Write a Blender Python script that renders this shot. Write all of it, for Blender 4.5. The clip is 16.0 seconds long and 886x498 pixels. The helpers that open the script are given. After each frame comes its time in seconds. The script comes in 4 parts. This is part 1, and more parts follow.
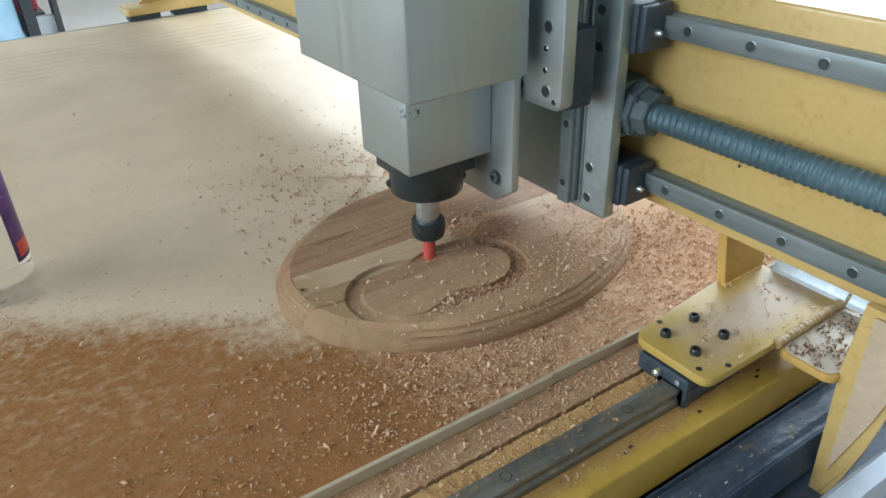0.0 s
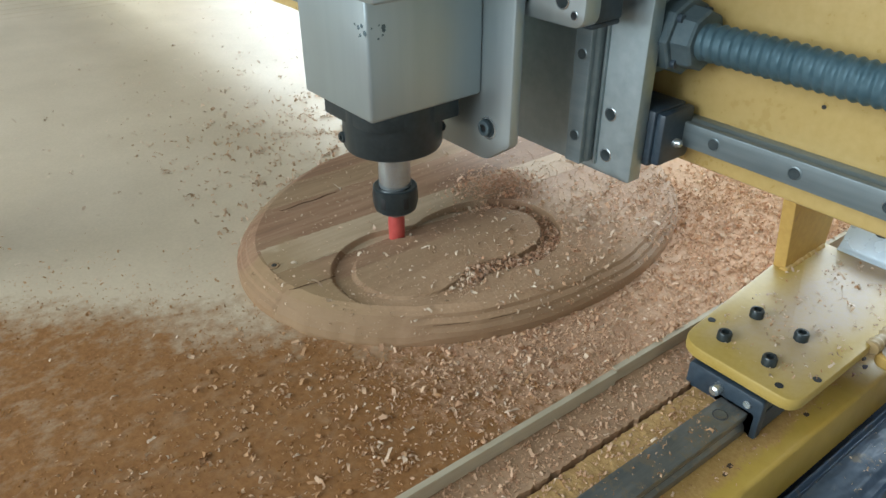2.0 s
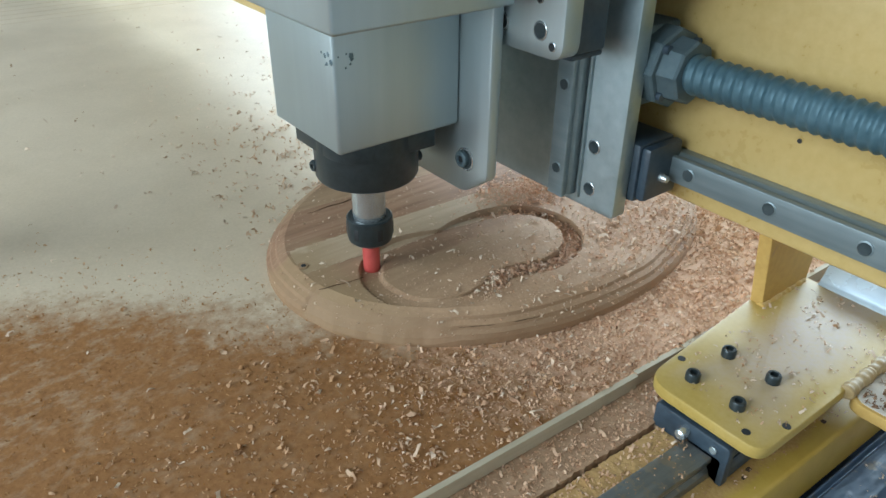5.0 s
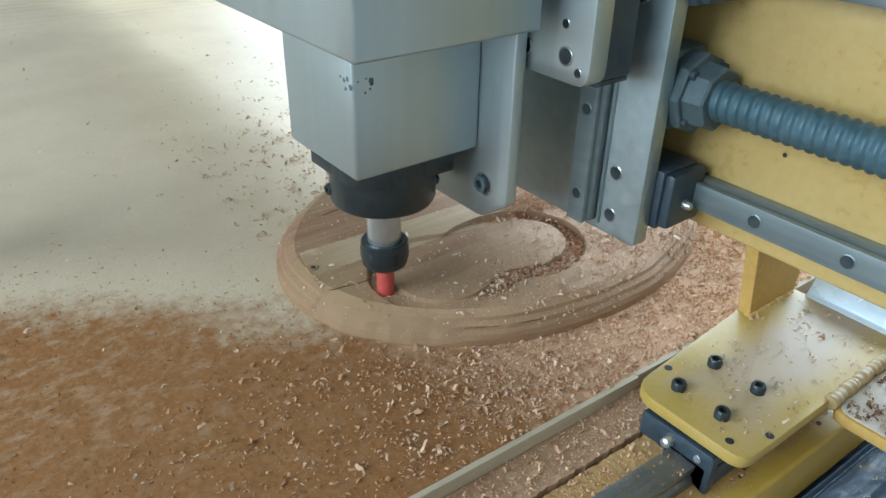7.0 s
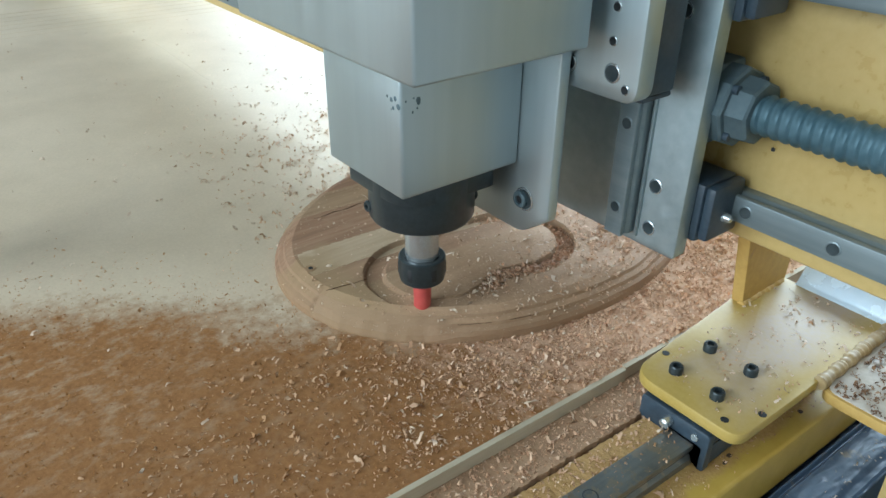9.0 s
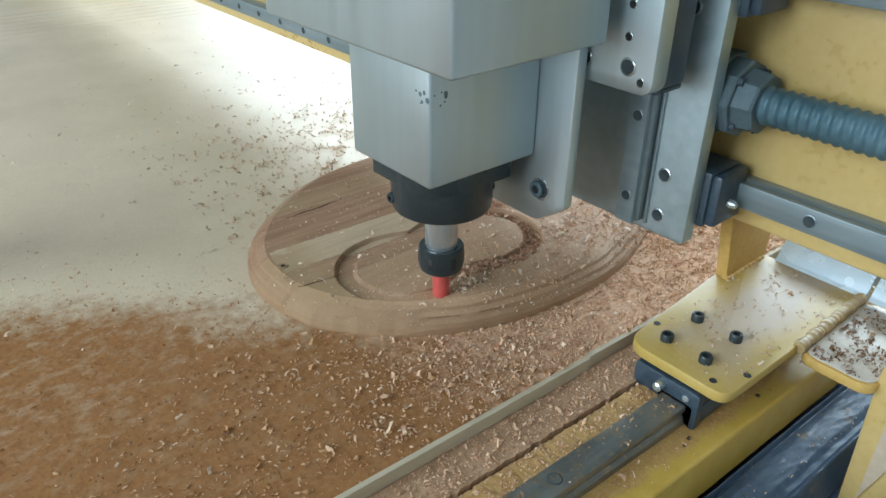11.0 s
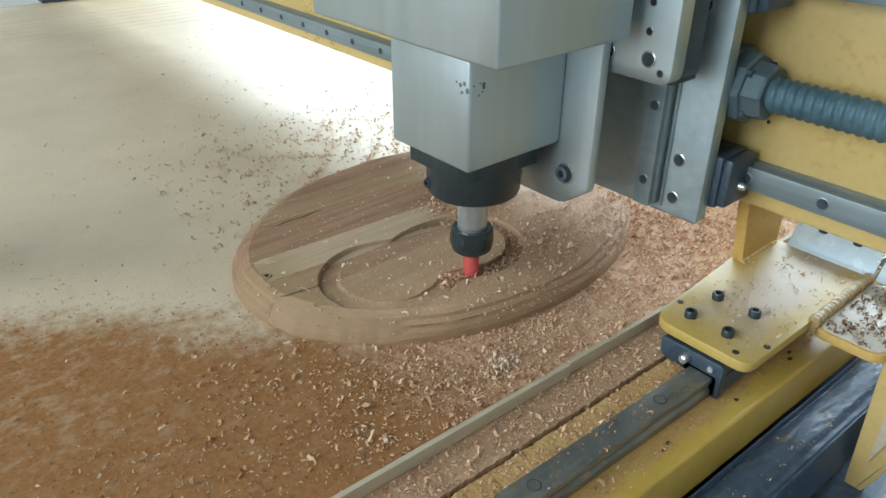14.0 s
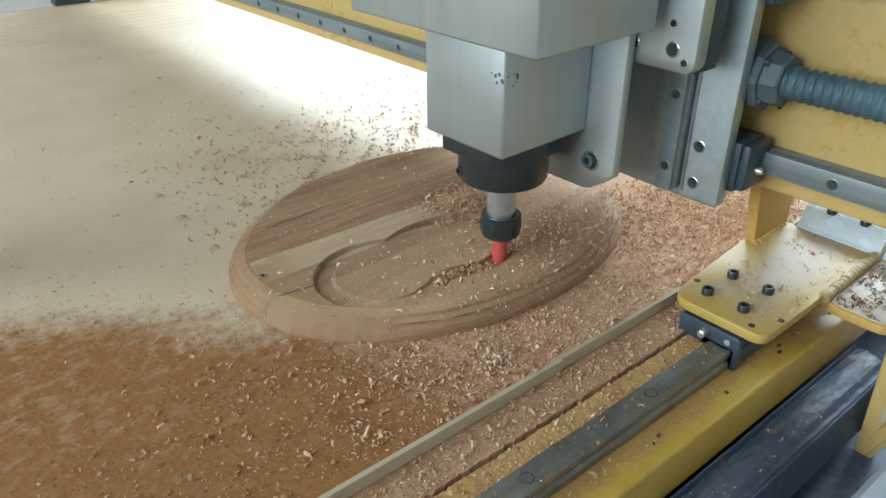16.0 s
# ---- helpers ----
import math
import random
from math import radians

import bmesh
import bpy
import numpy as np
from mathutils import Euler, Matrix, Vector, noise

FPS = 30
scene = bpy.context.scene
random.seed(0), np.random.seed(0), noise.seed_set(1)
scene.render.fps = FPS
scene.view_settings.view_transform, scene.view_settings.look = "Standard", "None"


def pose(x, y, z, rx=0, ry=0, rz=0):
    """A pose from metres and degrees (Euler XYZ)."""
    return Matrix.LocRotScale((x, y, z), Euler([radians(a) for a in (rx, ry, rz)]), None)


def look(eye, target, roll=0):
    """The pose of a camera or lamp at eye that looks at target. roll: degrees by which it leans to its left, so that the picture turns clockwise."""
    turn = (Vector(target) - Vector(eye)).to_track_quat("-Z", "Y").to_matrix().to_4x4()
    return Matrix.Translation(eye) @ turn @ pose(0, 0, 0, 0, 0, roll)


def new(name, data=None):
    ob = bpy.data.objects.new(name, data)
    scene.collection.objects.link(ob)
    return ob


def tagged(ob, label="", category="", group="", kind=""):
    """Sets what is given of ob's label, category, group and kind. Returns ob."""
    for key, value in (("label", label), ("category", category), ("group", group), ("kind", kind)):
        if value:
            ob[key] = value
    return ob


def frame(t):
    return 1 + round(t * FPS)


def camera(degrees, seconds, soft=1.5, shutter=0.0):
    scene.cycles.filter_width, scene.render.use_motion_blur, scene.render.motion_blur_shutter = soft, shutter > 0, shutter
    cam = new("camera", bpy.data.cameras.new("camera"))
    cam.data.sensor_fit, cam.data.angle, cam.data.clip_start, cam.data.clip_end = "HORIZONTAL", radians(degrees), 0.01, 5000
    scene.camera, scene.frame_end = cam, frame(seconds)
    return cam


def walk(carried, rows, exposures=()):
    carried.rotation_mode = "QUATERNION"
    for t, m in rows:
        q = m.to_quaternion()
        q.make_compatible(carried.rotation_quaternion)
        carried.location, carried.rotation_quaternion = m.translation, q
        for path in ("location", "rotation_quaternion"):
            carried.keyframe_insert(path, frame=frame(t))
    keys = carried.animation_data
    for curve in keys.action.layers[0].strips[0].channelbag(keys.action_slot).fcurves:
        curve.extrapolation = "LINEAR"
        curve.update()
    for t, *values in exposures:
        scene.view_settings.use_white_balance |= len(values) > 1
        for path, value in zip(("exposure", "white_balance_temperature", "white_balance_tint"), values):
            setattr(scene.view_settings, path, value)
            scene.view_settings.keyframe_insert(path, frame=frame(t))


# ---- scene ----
# ---- camera ----
cam = camera(62.82, 16.0)
walk(cam, [
    (0, pose(0.5670, -0.2171, 0.4154, 59.203, 1.631, 54.939)),
    (0.5, pose(0.5090, -0.2082, 0.3922, 59.899, 1.649, 54.613)),
    (1, pose(0.4518, -0.2062, 0.3662, 59.471, 1.072, 53.106)),
    (1.5, pose(0.4320, -0.1984, 0.3397, 58.875, 0.347, 51.873)),
    (2, pose(0.4310, -0.1845, 0.3148, 58.303, 0.099, 51.303)),
    (2.5, pose(0.4338, -0.1845, 0.3127, 58.263, -0.040, 51.160)),
    (3, pose(0.4343, -0.1885, 0.3164, 58.476, 0.094, 51.420)),
    (3.5, pose(0.4336, -0.1925, 0.3180, 58.545, -0.000, 51.680)),
    (4, pose(0.4325, -0.1935, 0.3185, 58.664, -0.169, 51.898)),
    (4.5, pose(0.4322, -0.1978, 0.3193, 58.752, -0.391, 52.111)),
    (5, pose(0.4327, -0.2030, 0.3198, 58.845, -0.525, 52.393)),
    (5.5, pose(0.4337, -0.2069, 0.3207, 58.958, -0.642, 52.608)),
    (6, pose(0.4353, -0.2096, 0.3222, 59.085, -0.761, 52.727)),
    (6.5, pose(0.4377, -0.2119, 0.3239, 59.215, -0.866, 52.760)),
    (7, pose(0.4410, -0.2147, 0.3252, 59.340, -0.943, 52.719)),
    (7.5, pose(0.4456, -0.2187, 0.3258, 59.449, -0.974, 52.617)),
    (8, pose(0.4512, -0.2242, 0.3273, 59.518, -0.919, 52.451)),
    (8.5, pose(0.4549, -0.2276, 0.3333, 59.498, -0.696, 52.240)),
    (9, pose(0.4550, -0.2229, 0.3329, 59.485, -0.460, 52.082)),
    (9.5, pose(0.4614, -0.2212, 0.3332, 59.512, -0.337, 51.513)),
    (10, pose(0.4673, -0.2219, 0.3341, 59.559, -0.325, 50.965)),
    (10.5, pose(0.4705, -0.2234, 0.3348, 59.617, -0.382, 50.569)),
    (11, pose(0.4721, -0.2250, 0.3354, 59.683, -0.468, 50.295)),
    (11.5, pose(0.4728, -0.2258, 0.3361, 59.757, -0.537, 50.117)),
    (12, pose(0.4734, -0.2252, 0.3369, 59.836, -0.547, 50.006)),
    (12.5, pose(0.4747, -0.2237, 0.3380, 59.911, -0.497, 49.929)),
    (13, pose(0.4764, -0.2248, 0.3396, 59.959, -0.480, 49.851)),
    (13.5, pose(0.4780, -0.2230, 0.3411, 59.989, -0.386, 49.776)),
    (14, pose(0.4803, -0.2192, 0.3416, 59.954, -0.245, 49.635)),
    (14.5, pose(0.4842, -0.2180, 0.3421, 59.917, -0.163, 49.481)),
    (15, pose(0.4882, -0.2183, 0.3427, 59.923, 0.018, 49.410)),
    (15.5, pose(0.4879, -0.2210, 0.3441, 59.927, 0.111, 49.320)),
    (16, pose(0.4890, -0.2207, 0.3443, 59.972, 0.270, 49.239)),
], exposures=[(0, 0.06, 6550, 15), (1, -0.05, 6480, 13), (1.5, 0.0, 6480, 13), (3, 0.06, 6200, 10.5), (5, 0.13, 6040, 9.8), (9, 0.20, 6010, 9.6), (12.5, 0.20, 6200, 10.3), (14.5, 0.15, 6380, 11), (16, 0.11, 6550, 12.5)])

DOOR_W, BACK_W = 203.0, 157.0
# the sawdust drift's edge across the bed: DUST_X * x + DUST_Y * y = DUST_AT
DUST_X, DUST_Y, DUST_AT = -0.79, 0.611, -0.010

# ---- world, light, exposure ----
world = bpy.data.worlds.new("sky")
scene.world = world
world.use_nodes = True
wn = world.node_tree
sky = wn.nodes.new("ShaderNodeTexSky")
sky.sky_type, sky.sun_disc = "NISHITA", False
sky.sun_elevation, sky.sun_rotation = radians(48), radians(20)
wn.links.new(sky.outputs[0], wn.nodes["Background"].inputs[0])
wn.nodes["Background"].inputs[1].default_value = 0.12


def area_light(name, eye, target, w, h, watts, colour):
    d = bpy.data.lights.new(name, "AREA")
    d.shape, d.size, d.size_y, d.energy, d.color = "RECTANGLE", w, h, watts, colour
    ob = new(name, d)
    ob.matrix_world = look(eye, target)
    return ob


# door daylight behind the machine, its band sized to set the bed's bright edge
area_light("door_daylight", (-2.3, 2.25, 0.985), (-2.3, 0, 0.885), 6.4, 0.57, DOOR_W, (0.73, 0.91, 1.0))
# added fill lamp from the operator's side; no entrance is known there
area_light("front_fill", (-0.6, -3.45, 1.45), (-0.4, 0, 0.5), 3.4, 2.4, BACK_W, (0.87, 0.985, 1.0))


# ---- materials ----
def node_mat(name):
    m = bpy.data.materials.new(name)
    m.use_nodes = True
    nt = m.node_tree
    return m, nt, nt.nodes["Principled BSDF"]


def ramp(nt, fac, stops):
    r = nt.nodes.new("ShaderNodeValToRGB")
    while len(r.color_ramp.elements) < len(stops):
        r.color_ramp.elements.new(0.5)
    for e, (p, c) in zip(r.color_ramp.elements, stops):
        e.position, e.color = p, (*c, 1)
    nt.links.new(fac, r.inputs[0])
    return r.outputs[0]


def coords(nt, scale=(1, 1, 1), rot=(0, 0, 0)):
    tc = nt.nodes.new("ShaderNodeTexCoord")
    mp = nt.nodes.new("ShaderNodeMapping")
    mp.inputs["Scale"].default_value = scale
    mp.inputs["Rotation"].default_value = rot
    nt.links.new(tc.outputs["Object"], mp.inputs[0])
    return mp.outputs[0]


def noise_tex(nt, vec, scale, detail=4, rough=0.55):
    n = nt.nodes.new("ShaderNodeTexNoise")
    n.inputs["Scale"].default_value, n.inputs["Detail"].default_value = scale, detail
    n.inputs["Roughness"].default_value = rough
    nt.links.new(vec, n.inputs["Vector"])
    return n.outputs["Fac"]


def mix(nt, fac, a, b, blend="MIX"):
    x = nt.nodes.new("ShaderNodeMix")
    x.data_type, x.blend_type = "RGBA", blend
    for sock, v in ((x.inputs[0], fac), (x.inputs[6], a), (x.inputs[7], b)):
        if isinstance(v, (int, float)):
            sock.default_value = v
        elif isinstance(v, tuple):
            sock.default_value = (*v, 1)
        else:
            nt.links.new(v, sock)
    return x.outputs[2]


def maths(nt, op, a, b=0.0, c=0.0, clamp=False):
    x = nt.nodes.new("ShaderNodeMath")
    x.operation, x.use_clamp = op, clamp
    for sock, v in zip(x.inputs, (a, b, c)):
        if isinstance(v, (int, float)):
            sock.default_value = v
        else:
            nt.links.new(v, sock)
    return x.outputs[0]


def bump(nt, bsdf, height, strength, dist):
    b = nt.nodes.new("ShaderNodeBump")
    b.inputs["Strength"].default_value, b.inputs["Distance"].default_value = strength, dist
    nt.links.new(height, b.inputs["Height"])
    nt.links.new(b.outputs[0], bsdf.inputs["Normal"])


def surface(name, c1, c2, fine=200, coarse=12, rough=(0.4, 0.6), metal=0.0, relief=0.15, depth=0.0006,
            stretch=(1, 1, 1), spot=None, spot_scale=35, spot_at=0.66, coat=0.0, gloss=0.5):
    """Two-scale varied paint, metal, plastic or stone; spot: colour of stains and settled dust."""
    m, nt, b = node_mat(name)
    v = coords(nt, stretch)
    f, c = noise_tex(nt, v, fine, 5), noise_tex(nt, coords(nt), coarse, 4)
    both = maths(nt, "ADD", maths(nt, "MULTIPLY", f, 0.5), maths(nt, "MULTIPLY", c, 0.5))
    col = ramp(nt, both, ((0.35, c1), (0.65, c2)))
    if spot:
        s = ramp(nt, noise_tex(nt, coords(nt), spot_scale, 8, 0.7), ((spot_at, (0, 0, 0)), (spot_at + 0.08, (1, 1, 1))))
        col = mix(nt, s, col, spot)
    nt.links.new(col, b.inputs["Base Color"])
    r = nt.nodes.new("ShaderNodeMapRange")
    nt.links.new(both, r.inputs[0])
    r.inputs[1].default_value, r.inputs[2].default_value = 0.3, 0.7
    r.inputs[3].default_value, r.inputs[4].default_value = rough
    nt.links.new(r.outputs[0], b.inputs["Roughness"])
    b.inputs["Metallic"].default_value = metal
    b.inputs["Coat Weight"].default_value = coat
    b.inputs["Specular IOR Level"].default_value = gloss
    b.inputs["Coat Roughness"].default_value = 0.12
    if relief:
        bump(nt, b, f, relief, depth)
    return m


def dusty_board(name, base1, base2, dust1, dust2):
    """Worn fibreboard bed with a ragged drift of fine brown sawdust over the operator's end."""
    m, nt, b = node_mat(name)
    v = coords(nt)
    f, c = noise_tex(nt, v, 420, 5), noise_tex(nt, v, 9, 5)
    both = maths(nt, "ADD", maths(nt, "MULTIPLY", f, 0.35), maths(nt, "MULTIPLY", c, 0.65))
    board = ramp(nt, both, ((0.34, base1), (0.66, base2)))
    sep = nt.nodes.new("ShaderNodeSeparateXYZ")
    nt.links.new(v, sep.inputs[0])
    # the drift's edge: a line across the bed, broken up by noise at two sizes
    s = maths(nt, "ADD", maths(nt, "MULTIPLY", sep.outputs[0], DUST_X), maths(nt, "MULTIPLY", sep.outputs[1], DUST_Y))
    rag = noise_tex(nt, coords(nt, (1, 1, 1)), 16, 3, 0.5)
    grit = noise_tex(nt, v, 95, 6, 0.7)
    s = maths(nt, "ADD", s, maths(nt, "MULTIPLY", maths(nt, "SUBTRACT", rag, 0.5), 0.10))
    s = maths(nt, "ADD", s, maths(nt, "MULTIPLY", maths(nt, "SUBTRACT", grit, 0.5), 0.11))
    near = maths(nt, "MULTIPLY", maths(nt, "SUBTRACT", DUST_AT + 0.002, s), 1 / 0.058, clamp=True)
    # a paler film round the work piece, on the far side of the strip
    dx = maths(nt, "SUBTRACT", sep.outputs[0], 0.13)
    dy = maths(nt, "SUBTRACT", sep.outputs[1], 0.28)
    r2 = maths(nt, "ADD", maths(nt, "MULTIPLY", dx, dx), maths(nt, "MULTIPLY", maths(nt, "MULTIPLY", dy, dy), 0.66))
    r1 = maths(nt, "ADD", maths(nt, "SQRT", r2), maths(nt, "MULTIPLY", maths(nt, "SUBTRACT", grit, 0.5), 0.25))
    film = maths(nt, "MULTIPLY", maths(nt, "SUBTRACT", 0.222, r1), 1 / 0.06, clamp=True)
    dust = ramp(nt, noise_tex(nt, v, 240, 6, 0.7), ((0.3, dust1), (0.7, dust2)))
    pale = ramp(nt, noise_tex(nt, v, 300, 6, 0.75), ((0.3, (0.57, 0.34, 0.21)), (0.68, (0.77, 0.515, 0.355))))
    # wind-blown streaks leave the board showing through the thinner drift
    streak = noise_tex(nt, coords(nt, (1, 0.65, 1), (0, 0, radians(38))), 105, 5, 0.65)
    thin = maths(nt, "MULTIPLY", maths(nt, "ADD", s, 0.30), 1 / 0.30, clamp=True)
    bare = maths(nt, "MULTIPLY", maths(nt, "MULTIPLY", maths(nt, "SUBTRACT", streak, 0.49), 4.5, clamp=True), maths(nt, "MULTIPLY", thin, maths(nt, "MULTIPLY_ADD", maths(nt, "MULTIPLY", maths(nt, "SUBTRACT", -0.06, sep.outputs[1]), 1 / 0.16, clamp=True), 0.55, 0.22)))
    col = mix(nt, maths(nt, "MULTIPLY", near, maths(nt, "SUBTRACT", 0.95, bare)), board, dust)
    col = mix(nt, maths(nt, "MULTIPLY", film, 0.88), col, pale)
    nt.links.new(col, b.inputs["Base Color"])
    cover = maths(nt, "MAXIMUM", near, film)
    nt.links.new(maths(nt, "MULTIPLY_ADD", cover, -0.38, 0.48), b.inputs["Specular IOR Level"])
    nt.links.new(maths(nt, "MULTIPLY_ADD", cover, 0.38, 0.45), b.inputs["Roughness"])
    h = maths(nt, "ADD", maths(nt, "MULTIPLY", f, 0.25), maths(nt, "MULTIPLY", maths(nt, "MULTIPLY", grit, cover), 1.5))
    bump(nt, b, h, 0.35, 0.0012)
    return m


def board_wood(name, c1, c2, c3):
    """Dusty sawn timber with long grain along y; steep faces are painted darker."""
    m, nt, b = node_mat(name)
    v = coords(nt, (1, 0.07, 1), (0, 0, radians(3)))
    g = noise_tex(nt, v, 190, 5, 0.6)
    w = noise_tex(nt, v, 38, 4, 0.6)
    col = ramp(nt, maths(nt, "ADD", maths(nt, "MULTIPLY", g, 0.45), maths(nt, "MULTIPLY", w, 0.55)), ((0.33, c1), (0.5, c2), (0.68, c3)))
    film = ramp(nt, noise_tex(nt, coords(nt), 22, 7, 0.7), ((0.42, (0, 0, 0)), (0.62, (1, 1, 1))))
    col = mix(nt, maths(nt, "MULTIPLY", film, 0.28), col, (0.43, 0.30, 0.18))
    # thrown dust lies thick towards the rail side of the work
    sep = nt.nodes.new("ShaderNodeSeparateXYZ")
    nt.links.new(coords(nt), sep.inputs[0])
    s = maths(nt, "ADD", sep.outputs[0], maths(nt, "MULTIPLY", sep.outputs[1], 0.30))
    s = maths(nt, "ADD", s, maths(nt, "MULTIPLY", noise_tex(nt, coords(nt), 30, 6, 0.65), 0.10))
    thick = maths(nt, "MULTIPLY", maths(nt, "SUBTRACT", s, 0.045), 1 / 0.08, clamp=True)
    powder = ramp(nt, noise_tex(nt, coords(nt), 420, 6, 0.75), ((0.3, (0.46, 0.275, 0.155)), (0.7, (0.66, 0.43, 0.27))))
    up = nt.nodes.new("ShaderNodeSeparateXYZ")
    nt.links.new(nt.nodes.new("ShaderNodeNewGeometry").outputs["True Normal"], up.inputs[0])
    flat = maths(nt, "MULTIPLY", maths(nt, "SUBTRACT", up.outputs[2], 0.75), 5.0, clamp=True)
    col = mix(nt, maths(nt, "MULTIPLY", maths(nt, "MULTIPLY", thick, maths(nt, "MULTIPLY_ADD", flat, 0.7, 0.3)), 0.82), col, powder)
    # a fan of fine dust over the moulding at the operator's end
    fan = maths(nt, "MULTIPLY", maths(nt, "ADD", maths(nt, "ADD", sep.outputs[0], 0.028), maths(nt, "MULTIPLY", maths(nt, "SUBTRACT", noise_tex(nt, coords(nt), 26, 3), 0.5), 0.08)), 1 / 0.008, clamp=True)
    fan = maths(nt, "MULTIPLY", fan, maths(nt, "MULTIPLY", maths(nt, "SUBTRACT", -0.150, sep.outputs[1]), 1 / 0.03, clamp=True))
    col = mix(nt, maths(nt, "MULTIPLY", fan, 0.65), col, (0.36, 0.24, 0.12))
    # steep rim and groove faces painted darker by normal, standing in for shade
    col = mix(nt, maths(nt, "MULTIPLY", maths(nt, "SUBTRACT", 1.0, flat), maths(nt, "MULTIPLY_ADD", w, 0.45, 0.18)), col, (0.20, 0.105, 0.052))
    nt.links.new(col, b.inputs["Base Color"])
    b.inputs["Roughness"].default_value = 0.72
    bump(nt, b, maths(nt, "ADD", g, noise_tex(nt, coords(nt), 500, 5)), 0.22, 0.0007)
    return m


def flake_mat(name, stops):
    m, nt, b = node_mat(name)
    g = nt.nodes.new("ShaderNodeNewGeometry")
    col = ramp(nt, g.outputs["Random Per Island"], stops)
    nt.links.new(col, b.inputs["Base Color"])
    b.inputs["Roughness"].default_value = 0.8
    b.inputs["Specular IOR Level"].default_value = 0.12
    bump(nt, b, noise_tex(nt, coords(nt), 900, 3), 0.2, 0.0004)
    # thin shavings let some light through
    glow, both = nt.nodes.new("ShaderNodeBsdfTranslucent"), nt.nodes.new("ShaderNodeMixShader")
    nt.links.new(col, glow.inputs[0])
    both.inputs[0].default_value = 0.12
    nt.links.new(b.outputs[0], both.inputs[1])
    nt.links.new(glow.outputs[0], both.inputs[2])
    nt.links.new(both.outputs[0], nt.nodes["Material Output"].inputs[0])
    return m


def filmed_paint(name, c1, c2, film):
    """Glossy paint whose middle lies under a pale film, settled dust and sky sheen painted together; the rim and front
    corner stay clean.
    """
    m, nt, b = node_mat(name)
    v = coords(nt)
    f, c = noise_tex(nt, v, 300, 5), noise_tex(nt, v, 22, 5, 0.6)
    col = ramp(nt, maths(nt, "ADD", maths(nt, "MULTIPLY", f, 0.4), maths(nt, "MULTIPLY", c, 0.6)), ((0.35, c1), (0.65, c2)))
    sep = nt.nodes.new("ShaderNodeSeparateXYZ")
    nt.links.new(v, sep.inputs[0])
    wob = maths(nt, "MULTIPLY", maths(nt, "SUBTRACT", c, 0.5), 0.030)
    side = maths(nt, "SUBTRACT", 0.036, maths(nt, "ABSOLUTE", maths(nt, "ADD", sep.outputs[0], 0.003)))
    front = maths(nt, "MULTIPLY", maths(nt, "ADD", sep.outputs[1], 0.058), 0.42)
    s = maths(nt, "ADD", maths(nt, "MINIMUM", side, front), wob)
    cover = maths(nt, "MULTIPLY", maths(nt, "MULTIPLY", s, 1 / 0.024, clamp=True), maths(nt, "MULTIPLY_ADD", f, 0.9, 0.4), clamp=True)
    col = mix(nt, maths(nt, "MULTIPLY", cover, 0.93), col, film)
    nt.links.new(col, b.inputs["Base Color"])
    nt.links.new(maths(nt, "MULTIPLY_ADD", cover, 0.06, 0.46), b.inputs["Roughness"])
    bump(nt, b, f, 0.06, 0.0004)
    return m


def beam_paint(name, c1, c2, d1, d2):
    """Yellow paint with a bank of sawdust lying against the rail."""
    m, nt, b = node_mat(name)
    v = coords(nt)
    f, c = noise_tex(nt, v, 380, 6, 0.7), noise_tex(nt, v, 24, 6, 0.65)
    col = ramp(nt, c, ((0.35, c1), (0.65, c2)))
    sep = nt.nodes.new("ShaderNodeSeparateXYZ")
    nt.links.new(v, sep.inputs[0])
    u = maths(nt, "MULTIPLY_ADD", sep.outputs[1], -0.0314, sep.outputs[0])
    u = maths(nt, "ADD", u, maths(nt, "MULTIPLY", maths(nt, "SUBTRACT", c, 0.5), 0.035))
    cover = maths(nt, "MULTIPLY", maths(nt, "SUBTRACT", 0.0565, u), 1 / 0.006, clamp=True)
    dust = ramp(nt, f, ((0.3, d1), (0.7, d2)))
    col = mix(nt, maths(nt, "MULTIPLY", cover, 0.85), col, dust)
    nt.links.new(col, b.inputs["Base Color"])
    nt.links.new(maths(nt, "MULTIPLY_ADD", cover, 0.45, 0.38), b.inputs["Roughness"])
    bump(nt, b, maths(nt, "MULTIPLY", f, cover), 0.5, 0.0012)
    return m


def clear_mat(name, colour, rough=0.03, ior=1.4):
    m, nt, b = node_mat(name)
    b.inputs["Base Color"].default_value = (*colour, 1)
    b.inputs["Roughness"].default_value, b.inputs["IOR"].default_value = rough, ior
    b.inputs["Transmission Weight"].default_value = 1.0
    return m


YELLOW = surface("yellow_paint", (0.505, 0.35, 0.125), (0.59, 0.425, 0.172), 160, 9, (0.24, 0.38), 0, 0.05, 0.0005, spot=(0.42, 0.25, 0.11), spot_at=0.70, coat=0.35)
YELLOW_DUSTY = beam_paint("dusty_yellow_paint", (0.52, 0.335, 0.055), (0.63, 0.43, 0.095), (0.44, 0.245, 0.075), (0.62, 0.39, 0.155))
YELLOW_FILM = filmed_paint("yellow_paint_under_pale_film", (0.42, 0.285, 0.062), (0.50, 0.35, 0.10), (0.43, 0.335, 0.262))
PALE_PLATE = surface("plate_with_pale_shine", (0.40, 0.35, 0.28), (0.54, 0.49, 0.43), 260, 20, (0.26, 0.42), 0, 0.08, 0.0004, spot=(0.52, 0.36, 0.10), spot_scale=16, spot_at=0.60)
